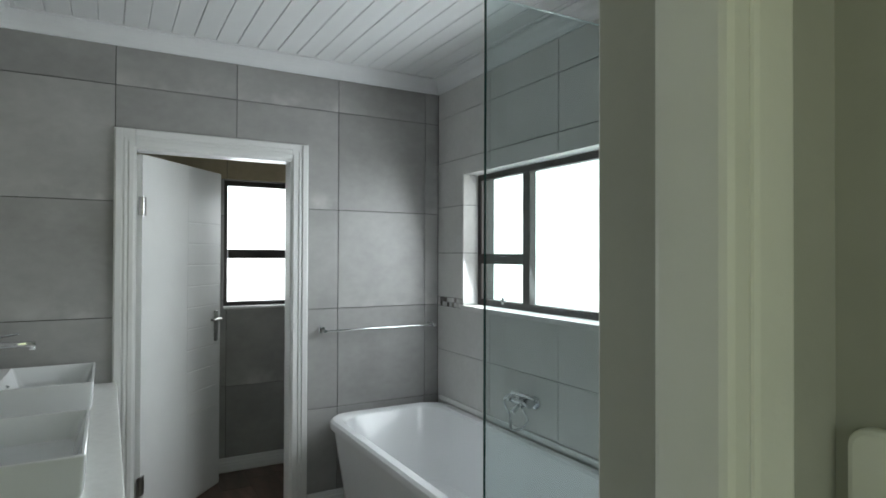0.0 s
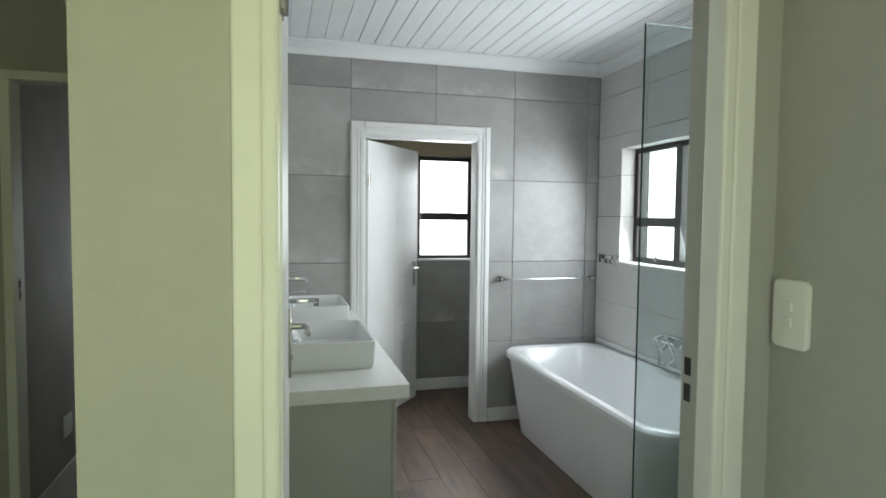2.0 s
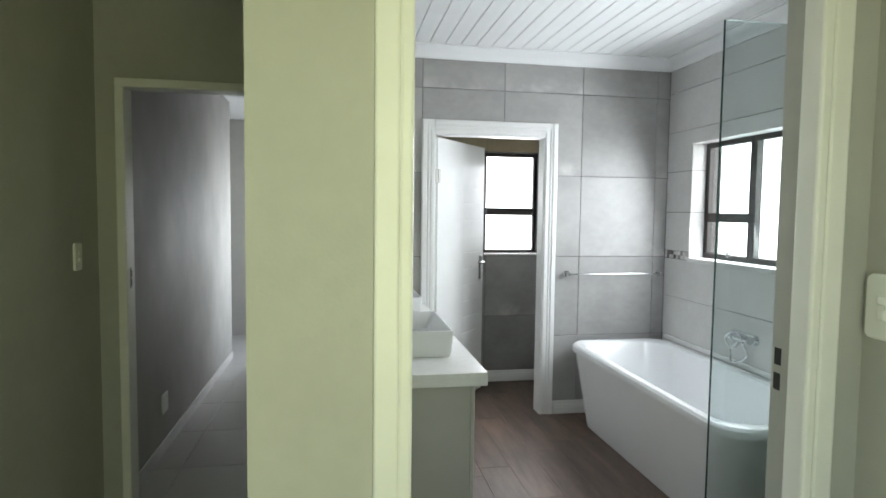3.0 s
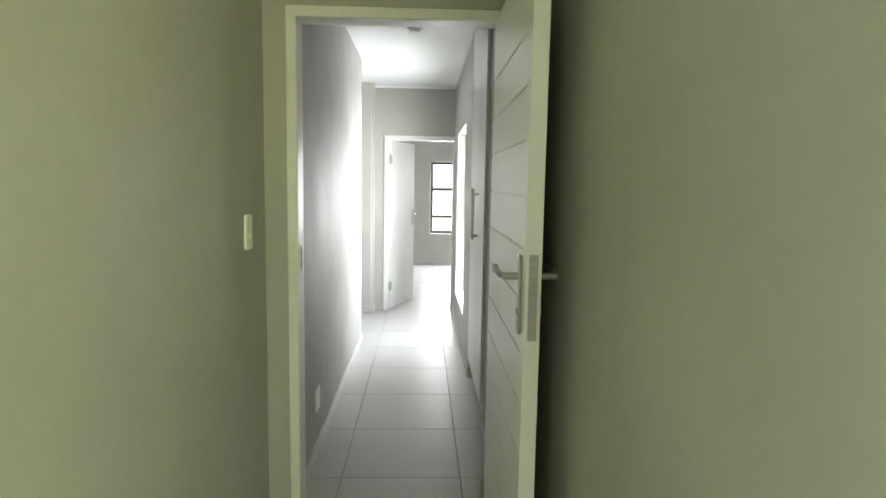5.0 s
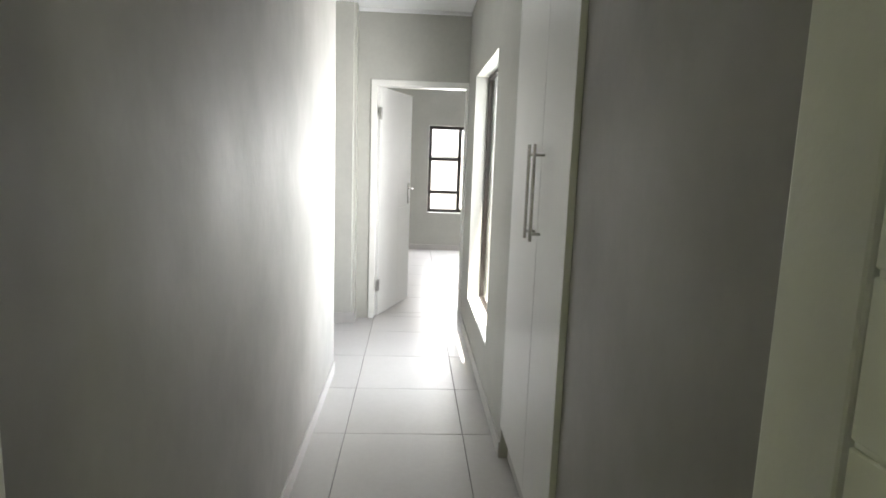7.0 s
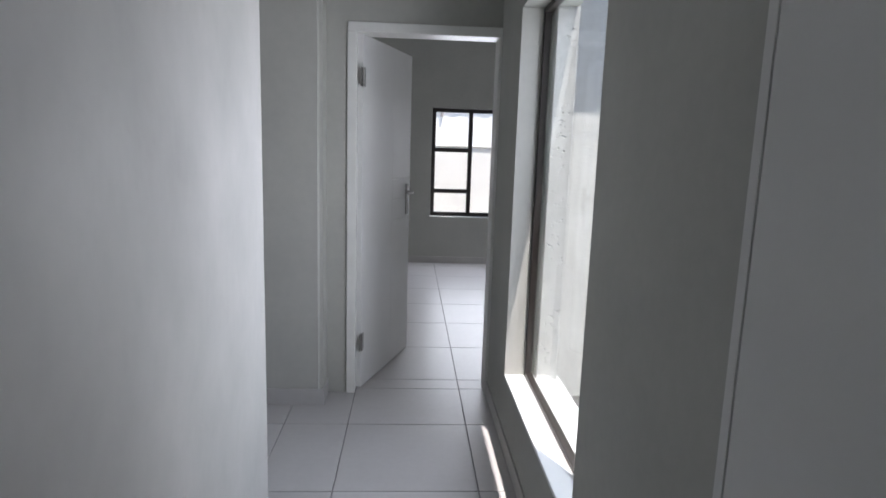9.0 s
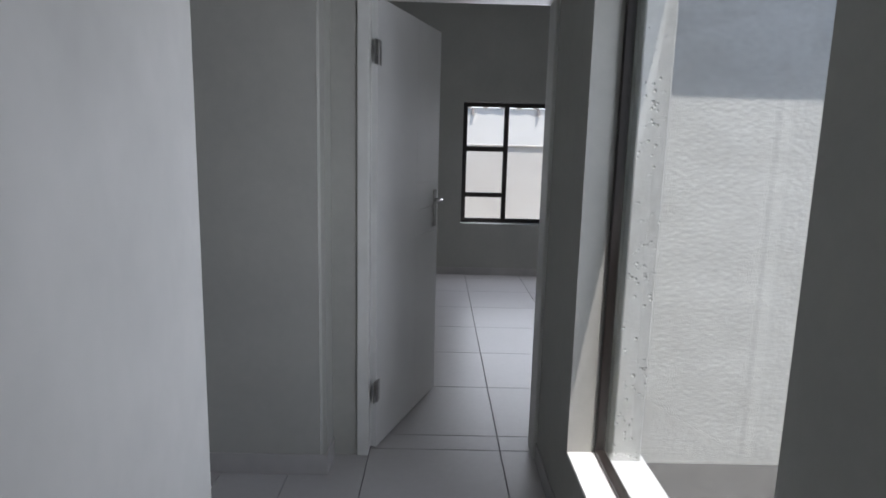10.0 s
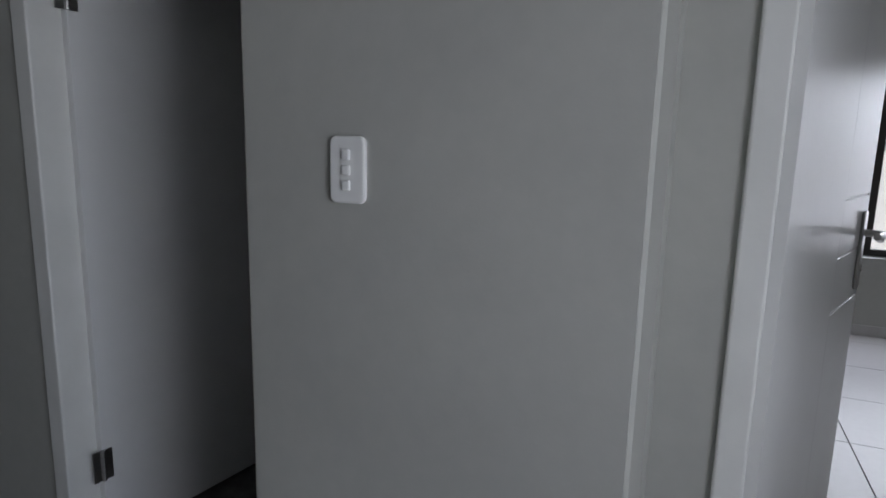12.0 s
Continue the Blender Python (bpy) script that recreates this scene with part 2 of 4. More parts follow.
# ---- builders ----
def bx(bm, x0, x1, y0, y1, z0, z1, bevel=0.0, seg=1):
    r = bmesh.ops.create_cube(bm, size=1.0, matrix=Matrix.Translation(((x0 + x1) / 2, (y0 + y1) / 2, (z0 + z1) / 2))
                              @ Matrix.Diagonal((abs(x1 - x0), abs(y1 - y0), abs(z1 - z0), 1)))
    if bevel:
        es = {e for v in r["verts"] for e in v.link_edges}
        bmesh.ops.bevel(bm, geom=list(es), offset=bevel, segments=seg, affect="EDGES", profile=0.5)
    return bm


def box(*a, **k):
    return bx(bmesh.new(), *a, **k)


def cyl(bm, p, q, r, n=14, r2=None):
    p, q = Vector(p), Vector(q)
    d = q - p
    m = Matrix.Translation((p + q) / 2) @ d.to_track_quat("Z", "Y").to_matrix().to_4x4()
    bmesh.ops.create_cone(bm, cap_ends=True, segments=n, radius1=r, radius2=r if r2 is None else r2, depth=d.length, matrix=m)
    return bm


def tube(bm, pts, r, n=8):
    pts = [Vector(p) for p in pts]
    rings = []
    for i, p in enumerate(pts):
        d = (pts[min(i + 1, len(pts) - 1)] - pts[max(i - 1, 0)]).normalized()
        q = d.to_track_quat("Z", "Y")
        rings.append([bm.verts.new(p + q @ Vector((r * math.cos(a), r * math.sin(a), 0))) for a in (2 * math.pi * k / n for k in range(n))])
    for a, b in zip(rings, rings[1:]):
        for k in range(n):
            bm.faces.new((a[k], a[(k + 1) % n], b[(k + 1) % n], b[k]))
    bm.faces.new(rings[0][::-1])
    bm.faces.new(rings[-1])
    return bm


def mesh_of(name, bm, mat, frame_m=WORLD, smooth=False):
    bm.transform(frame_m)
    bmesh.ops.recalc_face_normals(bm, faces=bm.faces)
    me = bpy.data.meshes.new(name)
    bm.to_mesh(me)
    bm.free()
    me.materials.append(mat)
    if smooth:
        me.shade_smooth()
        me.set_sharp_from_angle(angle=radians(38))
    return me


def setting(name, bm, mat, label="", frame_m=WORLD, category=""):
    return tagged(new(name, mesh_of(name, bm, mat, frame_m)), label, category, kind="structure")


def thing(name, at, label, category, group="", frame_m=WORLD, kind=""):
    ob = new(name)
    ob.empty_display_size = 0.1
    ob.location = frame_m @ Vector(at)
    ob["base"] = tuple(ob.location)
    return tagged(ob, label, category, group, kind)


def part(name, bm, mat, parent, label="", frame_m=WORLD, smooth=False):
    ob = new(name, mesh_of(name, bm, mat, frame_m, smooth))
    ob.parent = parent
    up = parent
    while up is not None and "base" not in up:
        up = up.parent
    if up is not None and up is parent:
        ob.matrix_parent_inverse = Matrix.Translation(up["base"]).inverted()
    return tagged(ob, label)


def wall_x(x0, x1, y0, y1, z0, z1, holes=()):
    """A wall along x; holes are (x0, x1, z0, z1)."""
    bm = bmesh.new()
    at = x0
    for a, b, c, d in sorted(holes):
        bx(bm, at, a, y0, y1, z0, z1)
        if c > z0:
            bx(bm, a, b, y0, y1, z0, c)
        if d < z1:
            bx(bm, a, b, y0, y1, d, z1)
        at = b
    bx(bm, at, x1, y0, y1, z0, z1)
    return bm


def wall_y(x0, x1, y0, y1, z0, z1, holes=()):
    bm = wall_x(y0, y1, -x1, -x0, z0, z1, holes)
    bm.transform(Matrix.Rotation(radians(90), 4, "Z"))
    return bm


def clip_rects(rect, hole):
    a, b, c, d = rect
    p, q, r, s = hole
    p, q, r, s = max(a, p), min(b, q), max(c, r), min(d, s)
    if p >= q or r >= s:
        return [rect]
    out = [(a, p, c, d), (q, b, c, d), (p, q, c, r), (p, q, s, d)]
    return [o for o in out if o[1] - o[0] > 0.004 and o[3] - o[2] > 0.004]


def tiling(parent, mat, us, vs, holes, to_world, thick=0.009, gap=0.004, name="tile"):
    """Tiles between the lines us and vs, cut round the holes; to_world takes (u, v, out)."""
    shared = {}
    for a, b in zip(us, us[1:]):
        for c, d in zip(vs, vs[1:]):
            rects = [(a + gap / 2, b - gap / 2, c + gap / 2, d - gap / 2)]
            for h in holes:
                rects = [o for r in rects for o in clip_rects(r, h)]
            if not rects:
                continue
            key = tuple(round(v, 4) for r in rects for v in (r[0] - a, r[1] - a, r[2] - c, r[3] - c))
            if key not in shared:
                bm = bmesh.new()
                for r in rects:
                    bx(bm, r[0] - a, r[1] - a, r[2] - c, r[3] - c, 0, thick, bevel=0.0012 if len(rects) == 1 else 0)
                shared[key] = mesh_of(name, bm, mat)
            ob = new(name, shared[key])
            ob.parent = parent
            ob.matrix_basis = to_world @ Matrix.Translation((a, c, 0))


def lines(start, stop, step, origin=0.0):
    k = math.floor((start - origin) / step) + 1
    out = [start]
    while origin + k * step < stop - 0.002:
        if origin + k * step > start + 0.002:
            out.append(origin + k * step)
        k += 1
    return out + [stop]


def axes(o, u, v, n):
    m = Matrix.Identity(4)
    for i, w in enumerate((u, v, n)):
        for j in range(3):
            m[j][i] = w[j]
    m.translation = o
    return m

# ---- passage, lobby and bedroom ----
H = 2.58
setting("floor", box(-3.2, 4.0, -7.6, 7.2, -0.30, -0.012), GROUT_F, "grey grout bed under the tiled passage floor")
# left wall of the passage
setting("wall_passage_west", wall_y(-0.30, -0.152, -1.63, 1.53, -0.012, H), STUCCO, "grey polished plaster wall of the passage")
# right wall of the passage with the cupboard niche and the tall window
setting("wall_passage_east", wall_y(0.79, 0.97, -1.63, -0.52, -0.012, H), STUCCO, "grey polished plaster wall beside the cupboard")
setting("wall_window", wall_y(0.775, 1.0, 0.440, 2.90, -0.012, H, [(1.13, 2.31, 0.335, 2.0)]), PAINT, "grey painted wall with a tall window")
setting("wall_niche_back", wall_y(1.40, 1.44, 0.10, 0.60, -0.012, H), PAINT, "grey painted wall behind the cupboard")
# far wall with two doors
setting("wall_north", wall_x(-3.2, 1.0, 2.88, 3.0, -0.012, H + 0.4, [(-1.79, -0.985, -0.012, 2.0), (0.0, 0.776, -0.012, 1.99)]), PAINT,
        "grey painted wall with two doorways")
pier = bmesh.new()
bx(pier, -0.925, -0.140, 2.712, 2.879, -0.012, H)
bmesh.ops.bevel(pier, geom=[e for e in pier.edges if abs(e.verts[0].co.z - e.verts[1].co.z) > 1 and e.verts[0].co.y < 2.75],
                offset=0.024, segments=5, affect="EDGES")
setting("wall_pier", pier, PAINT, "grey painted pier with rounded corners between two doors")
setting("wall_side_south", wall_x(-3.2, -0.301, 1.415, 1.53, -0.012, H), PAINT, "grey painted wall of the side passage")
setting("wall_side_west", wall_y(-3.3, -3.2, 1.43, 7.2, -0.012, H + 0.4), PAINT, "grey painted end wall of the side passage")
setting("ceiling", box(-3.2, 1.0, -1.65, 2.88, H, H + 0.08), CEIL, "smooth white passage ceiling")
# wall with the passage door
setting("wall_lobby_north", wall_x(-0.32, 0.90, -1.72, -1.63, -0.012, 2.72, [(-0.072, 0.705, -0.012, 2.09)]), PAINT, "grey painted wall with the passage door")
# the opening near the south end is added for the west fill lamp
setting("wall_lobby_west", wall_y(-0.32, -0.185, -5.5, -1.72, -0.012, 2.72, [(-5.37, -4.53, 0.88, 2.12)]), PAINT, "grey painted lobby wall with a light switch")
setting("ceiling_lobby", box(-0.32, 2.4, -5.5, -1.655, 2.72, 2.8), CEIL, "white lobby ceiling")
# unseen wall; its opening is made up to hold the south fill lamp
setting("wall_lobby_south", wall_x(-0.32, 2.4, -5.5, -5.42, -0.012, 2.72, [(0.92, 1.80, 0.88, 2.12)]), PAINT, "unseen grey wall behind the lobby with an added opening for a fill lamp")
setting("wall_bath_outer", wall_y(0.785, 0.860, -3.68, -1.72, -0.012, 2.72), PAINT, "grey painted lobby wall behind the open passage door")
# bedroom
setting("wall_bedroom_north", wall_x(-3.2, 3.2, 6.88, 7.1, -0.012, 2.95, [(0.555, 2.125, 0.575, 1.885)]), PAINT, "grey painted bedroom wall with a window")
setting("wall_bedroom_east", wall_y(3.1, 3.2, 2.9, 7.1, -0.012, 2.95), PAINT, "grey painted bedroom side wall")
setting("wall_bedroom_west", wall_y(-0.62, -0.52, 3.0, 6.88, -0.012, 2.95), PAINT, "grey painted wall between two bedrooms")
setting("wall_bedroom_south", wall_x(1.0, 3.2, 2.88, 3.0, -0.3, 2.95), YARDWALL, "rough plastered outer wall catching the sun")
setting("ceiling_bedroom", box(-3.2, 3.2, 3.0, 7.1, 2.95, 3.03), CEIL, "white bedroom ceiling")

# cornice strip of the passage
bm = bmesh.new()
bx(bm, -0.14, 0.775, 2.865, 2.879, H - 0.03, H, bevel=0.004)
setting("trim", bm, CEIL, "narrow white cornice strip")


def steel_frame(name, x0, x1, top, y0, y1, label, frame_m=WORLD, proud=0.012, face=0.045, lip=0.018, stop=0.0):
    """A pressed door frame round an opening in a wall along x between y0 and y1; stop is the depth of its rebate stop."""
    f = thing(name, ((x0 + x1) / 2, (y0 + y1) / 2, 0), label, "door frame", frame_m=frame_m, kind="structure")
    back = 0.022 if stop else 0.0
    for a, b in ((x0 - face, x0 + lip - back), (x1 - lip + back, x1 + face)):
        bm = box(a, b, y0 - proud, y1 + proud, 0, top - lip + 0.001, bevel=0.005, seg=2)
        if stop:
            c, d = (b - 0.002, b + back) if a < x0 else (a - back, a + 0.002)
            bx(bm, c, d, y0 - proud + 0.001, y0 + stop, 0, top - lip + 0.001, bevel=0.006, seg=2)
        part("jamb", bm, STEELFRAME, f, frame_m=frame_m)
    part("head", box(x0 - face, x1 + face, y0 - proud - 0.001, y1 + proud + 0.001, top - lip, top + face, bevel=0.005, seg=2), STEELFRAME, f, frame_m=frame_m)
    return f


def lever(bm, o, out, along):
    """A lever on a back plate: o on the leaf, out off the leaf, along the lever."""
    o, out, along = Vector(o), Vector(out), Vector(along)
    cyl(bm, o, o + out * 0.048, 0.009)
    pts = [o + out * 0.042, o + out * 0.05 + along * 0.02, o + out * 0.054 + along * 0.06 + Vector((0, 0, 0.004)),
           o + out * 0.054 + along * 0.10 + Vector((0, 0, -0.002)), o + out * 0.05 + along * 0.125 + Vector((0, 0, 0.006))]
    tube(bm, pts, 0.0085)
    return bm


def door_leaf(name, w, h, m, label, grooves=(), t=0.04, groove_from=0.0, plate=STEEL, lock=1.10, stile=0.009, top_hinge=0.28):
    """A leaf hinged at its local origin, reaching along +x, its faces towards -y and +y."""
    d = thing(name, m.translation, label, "door", frame_m=WORLD, kind="structure")
    bm = bmesh.new()
    cuts = sorted(grooves)
    z = 0.008
    for g in [*cuts, None]:
        top = h if g is None else g - 0.003
        bx(bm, groove_from, w - stile + 0.001, -t / 2, t / 2, z, top, bevel=0.0015)
        z = None if g is None else g + 0.003
    bx(bm, groove_from + 0.001, w - 0.001, -t / 2 + 0.004, t / 2 - 0.004, 0.01, h - 0.002)
    bx(bm, w - stile, w, -t / 2, t / 2, 0.008, h, bevel=0.001)
    if groove_from:
        bx(bm, 0.0, groove_from, -t / 2, t / 2, 0.008, h)
    part("panel", bm, WHITE, d, frame_m=m)
    for s in (-1, 1):
        bm = bmesh.new()
        bx(bm, w - 0.078, w - 0.038, s * t / 2, s * (t / 2 + 0.008), lock - 0.145, lock + 0.055, bevel=0.003)
        lever(bm, (w - 0.058, s * t / 2, lock), (0, s, 0), (-1, 0, 0))
        cyl(bm, (w - 0.058, s * t / 2, lock - 0.09), (w - 0.058, s * (t / 2 + 0.012), lock - 0.09), 0.008)
        part("handle", bm, plate, d, "brushed steel lever handle on a back plate", frame_m=m, smooth=True)
    bm = bmesh.new()
    bx(bm, w - 0.001, w + 0.002, -0.011, 0.011, lock - 0.15, lock + 0.06)
    bx(bm, w + 0.001, w + 0.007, -0.006, 0.006, lock - 0.02, lock + 0.01)
    part("lock_plate", bm, STEEL, d, frame_m=m)
    for z in (0.28, h - top_hinge):
        bm = bmesh.new()
        cyl(bm, (0.0, -t / 2 - 0.004, z - 0.05), (0.0, -t / 2 - 0.004, z + 0.05), 0.007, 10)
        bx(bm, 0.0, 0.03, -t / 2 - 0.003, -t / 2 + 0.001, z - 0.05, z + 0.05)
        bx(bm, -0.03, 0.0, -t / 2 - 0.003, -t / 2 + 0.001, z - 0.05, z + 0.05)
        part("hinge", bm, STEEL, d, frame_m=m)
    return d


steel_frame("door_frame", -0.072, 0.705, 2.09, -1.72, -1.63, "cream painted steel frame of the passage door", face=0.028, lip=0.012)
steel_frame("door_frame", 0.0, 0.776, 1.99, 2.88, 3.0, "white painted steel frame of the bedroom door", face=0.032)
steel_frame("door_frame", -1.79, -0.985, 2.0, 2.88, 3.0, "white painted steel frame of the dark room's door")
GR = tuple(0.282 + 0.1305 * k for k in range(13))
door_leaf("door_1", 0.813, 2.06, pose(0.683, -1.775, 0.0, 0, 0, -90.5), "open white door with horizontal grooves and a steel lever", GR, lock=1.255, stile=0.042)
door_leaf("door_2", 0.765, 1.975, pose(0.026, 2.945, 0.0, 0, 0, 70.2), "half-open white bedroom door with short grooves and a lever", GR[5:8], groove_from=0.45, top_hinge=0.22)
door_leaf("door_3", 0.78, 1.97, pose(-1.762, 2.965, 0.0, 0, 0, 82), "open plain white door into a dark room")


def rounded_plate(w, h, t, r, n=6):
    """A plate on the plane y = 0, facing -y, with round corners and a softened rim."""
    bm = bmesh.new()
    rings = []
    for y, inset in ((0.0, 0.0), (-t + 0.003, 0.0), (-t + 0.001, 0.001), (-t, 0.004)):
        ring = []
        for cx, cz, a0 in ((1, 1, 0), (-1, 1, 90), (-1, -1, 180), (1, -1, 270)):
            for k in range(n + 1):
                a = radians(a0 + 90 * k / n)
                ring.append(bm.verts.new((cx * (w / 2 - r) + (r - inset) * math.cos(a), y, cz * (h / 2 - r) + (r - inset) * math.sin(a))))
        rings.append(ring)
    for p, q in zip(rings, rings[1:]):
        for k in range(len(p)):
            bm.faces.new((p[k], p[k - 1], q[k - 1], q[k]))
    bm.faces.new(rings[-1])
    bm.faces.new(rings[0][::-1])
    bmesh.ops.recalc_face_normals(bm, faces=bm.faces[:])
    return bm


def light_switch(at, m_rot, rockers, label, w=0.072, h=0.118, frame_m=WORLD):
    m = frame_m @ Matrix.Translation(at) @ m_rot
    s = thing("light_switch", m.translation, label, "light switch", "light switches")
    part("cover_plate", rounded_plate(w, h, 0.009, 0.013), PLASTIC, s, frame_m=m)
    step = 0.027
    for k in range(rockers):
        z = (rockers - 1) * step / 2 - k * step
        bm = box(-0.0085, 0.0085, -0.0145, -0.0085, z - 0.0095, z + 0.0095, bevel=0.003, seg=2)
        part("rocker", bm, PLASTIC, s, frame_m=m)
    return s


light_switch((-0.185, -1.955, 1.307), Matrix.Rotation(radians(90), 4, "Z"), 2, "white two-way light switch on the lobby wall")
light_switch((-0.668, 2.712, 1.246), Matrix.Identity(4), 3, "white three-way light switch on the grey pier")

so = thing("wall_socket", (-0.152, -0.85, 0.31), "white plug socket low on the passage wall", "socket")
part("cover_plate", box(-0.152, -0.141, -0.91, -0.79, 0.25, 0.37, bevel=0.004, seg=2), PLASTIC, so)
for yy in (-0.88, -0.82):
    part("rocker", box(-0.1415, -0.137, yy - 0.008, yy + 0.008, 0.335, 0.352, bevel=0.002), PLASTIC, so)
part("outlet", cyl(bmesh.new(), (-0.1415, -0.85, 0.295), (-0.139, -0.85, 0.295), 0.02, 20), PLASTIC, so)

# cupboard in the niche
cup = thing("cupboard", (0.78, 0.1, 0), "tall white built-in cupboard with two doors and bar handles", "cupboard")
part("body", box(0.793, 0.96, -0.518, 0.437, 0.16, H - 0.004), CUPBOARD, cup)
part("side_panel", box(0.770, 0.793, 0.414, 0.437, 0.162, H - 0.004, bevel=0.001), CUPBOARD, cup)
part("plinth", box(0.812, 0.96, -0.518, 0.437, 0.0, 0.16), SKIRT_T, cup)
for y0, y1, hy in ((-0.516, -0.132, -0.177), (-0.128, 0.411, -0.083)):
    dr = part("door", box(0.770, 0.792, y0, y1, 0.162, H - 0.02, bevel=0.002), CUPBOARD, cup)
    bm = bmesh.new()
    cyl(bm, (0.735, hy, 1.125), (0.735, hy, 1.455), 0.006)
    for z in (1.15, 1.42):
        cyl(bm, (0.735, hy, z), (0.771, hy, z), 0.005)
    hd = part("handle", bm, STEEL, dr, "brushed steel bar handle", smooth=True)


def window(name, u0, u1, v0, v1, m, label, mullions=(), transoms=(), bar=0.05, depth=0.045, glass=GLASS, outer=0.045):
    """A metal window in its own plane: u across, v up; m takes (u, depth, v). transoms are (v, u0, u1)."""
    w = thing(name, m @ Vector(((u0 + u1) / 2, 0, v0)), label, "window", kind="structure")
    bm = bmesh.new()
    h = depth / 2
    bx(bm, u0, u1, -h, h, v0, v0 + outer, bevel=0.003)
    bx(bm, u0, u1, -h, h, v1 - outer, v1, bevel=0.003)
    bx(bm, u0, u0 + outer, -h + 0.001, h - 0.001, v0 + outer * 0.9, v1 - outer * 0.9, bevel=0.003)
    bx(bm, u1 - outer, u1, -h + 0.001, h - 0.001, v0 + outer * 0.9, v1 - outer * 0.9, bevel=0.003)
    part("window_frame", bm, ALU, w, frame_m=m)
    for u in mullions:
        part("mullion", box(u - bar / 2, u + bar / 2, -h - 0.002, h + 0.002, v0 + outer * 0.9, v1 - outer * 0.9, bevel=0.003), ALU, w, frame_m=m)
    for v, a, b in transoms:
        part("transom", box(a, b, -h + 0.002, h - 0.002, v - bar / 2, v + bar / 2, bevel=0.003), ALU, w, frame_m=m)
    edges = [u0 + outer, *sorted(mullions), u1 - outer]
    for a, b in zip(edges, edges[1:]):
        vs = [v0 + outer] + sorted(v for v, p, q in transoms if p < (a + b) / 2 < q) + [v1 - outer]
        for c, d in zip(vs, vs[1:]):
            g = part("pane", box(a - 0.005, b + 0.005, -0.002, 0.002, c - 0.005, d + 0.005), glass, w, frame_m=m)
            g.visible_shadow = False
    return w


SIDE = Matrix(((0, 1, 0, 0), (1, 0, 0, 0), (0, 0, 1, 0), (0, 0, 0, 1)))  # u runs along y
window("window_1", 1.13, 2.31, 0.335, 2.0, Matrix.Translation((0.885, 0, 0)) @ SIDE, "tall clear window with a thin dark aluminium frame", outer=0.022, depth=0.034)
window("window_2", 0.56, 2.12, 0.58, 1.88, Matrix.Translation((0, 7.0, 0)), "bedroom window with a bronze aluminium frame and four panes",
       mullions=(1.03,), transoms=((1.385, 0.6, 1.03), (0.885, 0.6, 1.03)))

det = thing("smoke_detector", (0.34, 0.34, H), "round white smoke detector on the passage ceiling", "smoke detector")
bm = cyl(bmesh.new(), (0.34, 0.34, H), (0.34, 0.34, H - 0.022), 0.05, 28)
cyl(bm, (0.34, 0.34, H - 0.02), (0.34, 0.34, H - 0.038), 0.042, 28, 0.03)
part("housing", bm, PLASTIC, det, smooth=True)

# outside
setting("ground", box(-60, 60, -60, 90, -0.5, -0.31), PAVING, "pale paved yard")
bw = thing("boundary_wall", (3, 9.6, -0.31), "rough plastered boundary wall beyond the bedroom window", "wall", kind="structure")
for k in range(8):
    part("panel", box(-6.2 + k * 2.05, -6.2 + (k + 1) * 2.05 - 0.01, 9.5, 9.7, -0.31, 1.44, bevel=0.006), RENDER, bw)
part("coping", box(-5.9, 10.5, 9.47, 9.73, 1.44, 1.47, bevel=0.008), RENDER, bw)
house = thing("house", (0, 13, -0.31), "white neighbouring house with a corrugated roof edge", "house")
part("wall", box(-8, 2.9, 12.0, 18.0, -0.31, 2.18), HOUSEWALL, house)
bm = bmesh.new()
n = 150
rows_ = []
for yy, zz in ((11.955, 2.215), (18.0, 3.4)):
    rows_.append([bm.verts.new((-8.3 + 11.95 * k / n, yy, zz + 0.03 * math.sin(k * math.pi / 2.0 + 0.3))) for k in range(n + 1)])
low = [[bm.verts.new(v.co - Vector((0, 0, 0.02))) for v in r] for r in rows_]
for k in range(n):
    bm.faces.new((rows_[0][k], rows_[0][k + 1], rows_[1][k + 1], rows_[1][k]))
    bm.faces.new((low[0][k], low[1][k], low[1][k + 1], low[0][k + 1]))
    bm.faces.new((rows_[0][k], low[0][k], low[0][k + 1], rows_[0][k + 1]))
part("roof", bm, ROOF, house, "brown corrugated roof sheet")
for k in range(9):
    xx = -6.6 + k * 1.25
    part("rafter", box(xx, xx + 0.05, 11.93, 12.0, 2.05, 2.175, bevel=0.005), ROOF, house)
bm = bmesh.new()
for k in range(3):
    bx(bm, 2.95 + k * 0.22, 3.02 + k * 0.22, 11.87, 14.5, 2.03 + 0.03 * k, 2.165)
bx(bm, 2.905, 3.55, 12.0, 12.06, 2.11, 2.175)
part("roof_truss", bm, ALU, house, "dark roof timbers past the wall's end")
setting("backdrop", box(-60, 60, 70, 70.1, -5, 40), glow_material("hazy_sky", (1.0, 1.0, 1.0), 2.6), "bright white hazy sky behind the houses")
# overhanging roof above the yard
eave2 = setting("eave", box(1.02, 3.4, 2.55, 2.879, 2.60, 2.70), CEIL, "white boxed eave along the bedroom wall")

# rough cast edge of the outer reveal
o = setting("window_reveal", wall_y(1.0005, 1.012, 2.255, 2.878, -0.3, 2.55), ROUGH, "pitted concrete edge of the wall outside the window")
o = setting("window_reveal", box(0.915, 1.012, 2.252, 2.309, 0.30, 2.0, bevel=0.004), ROUGH, "pitted concrete reveal outside the tall window")
o = setting("window_sill", box(0.775, 1.03, 1.13, 2.31, 0.325, 0.339, bevel=0.002), WHITE, "white sill of the tall window")
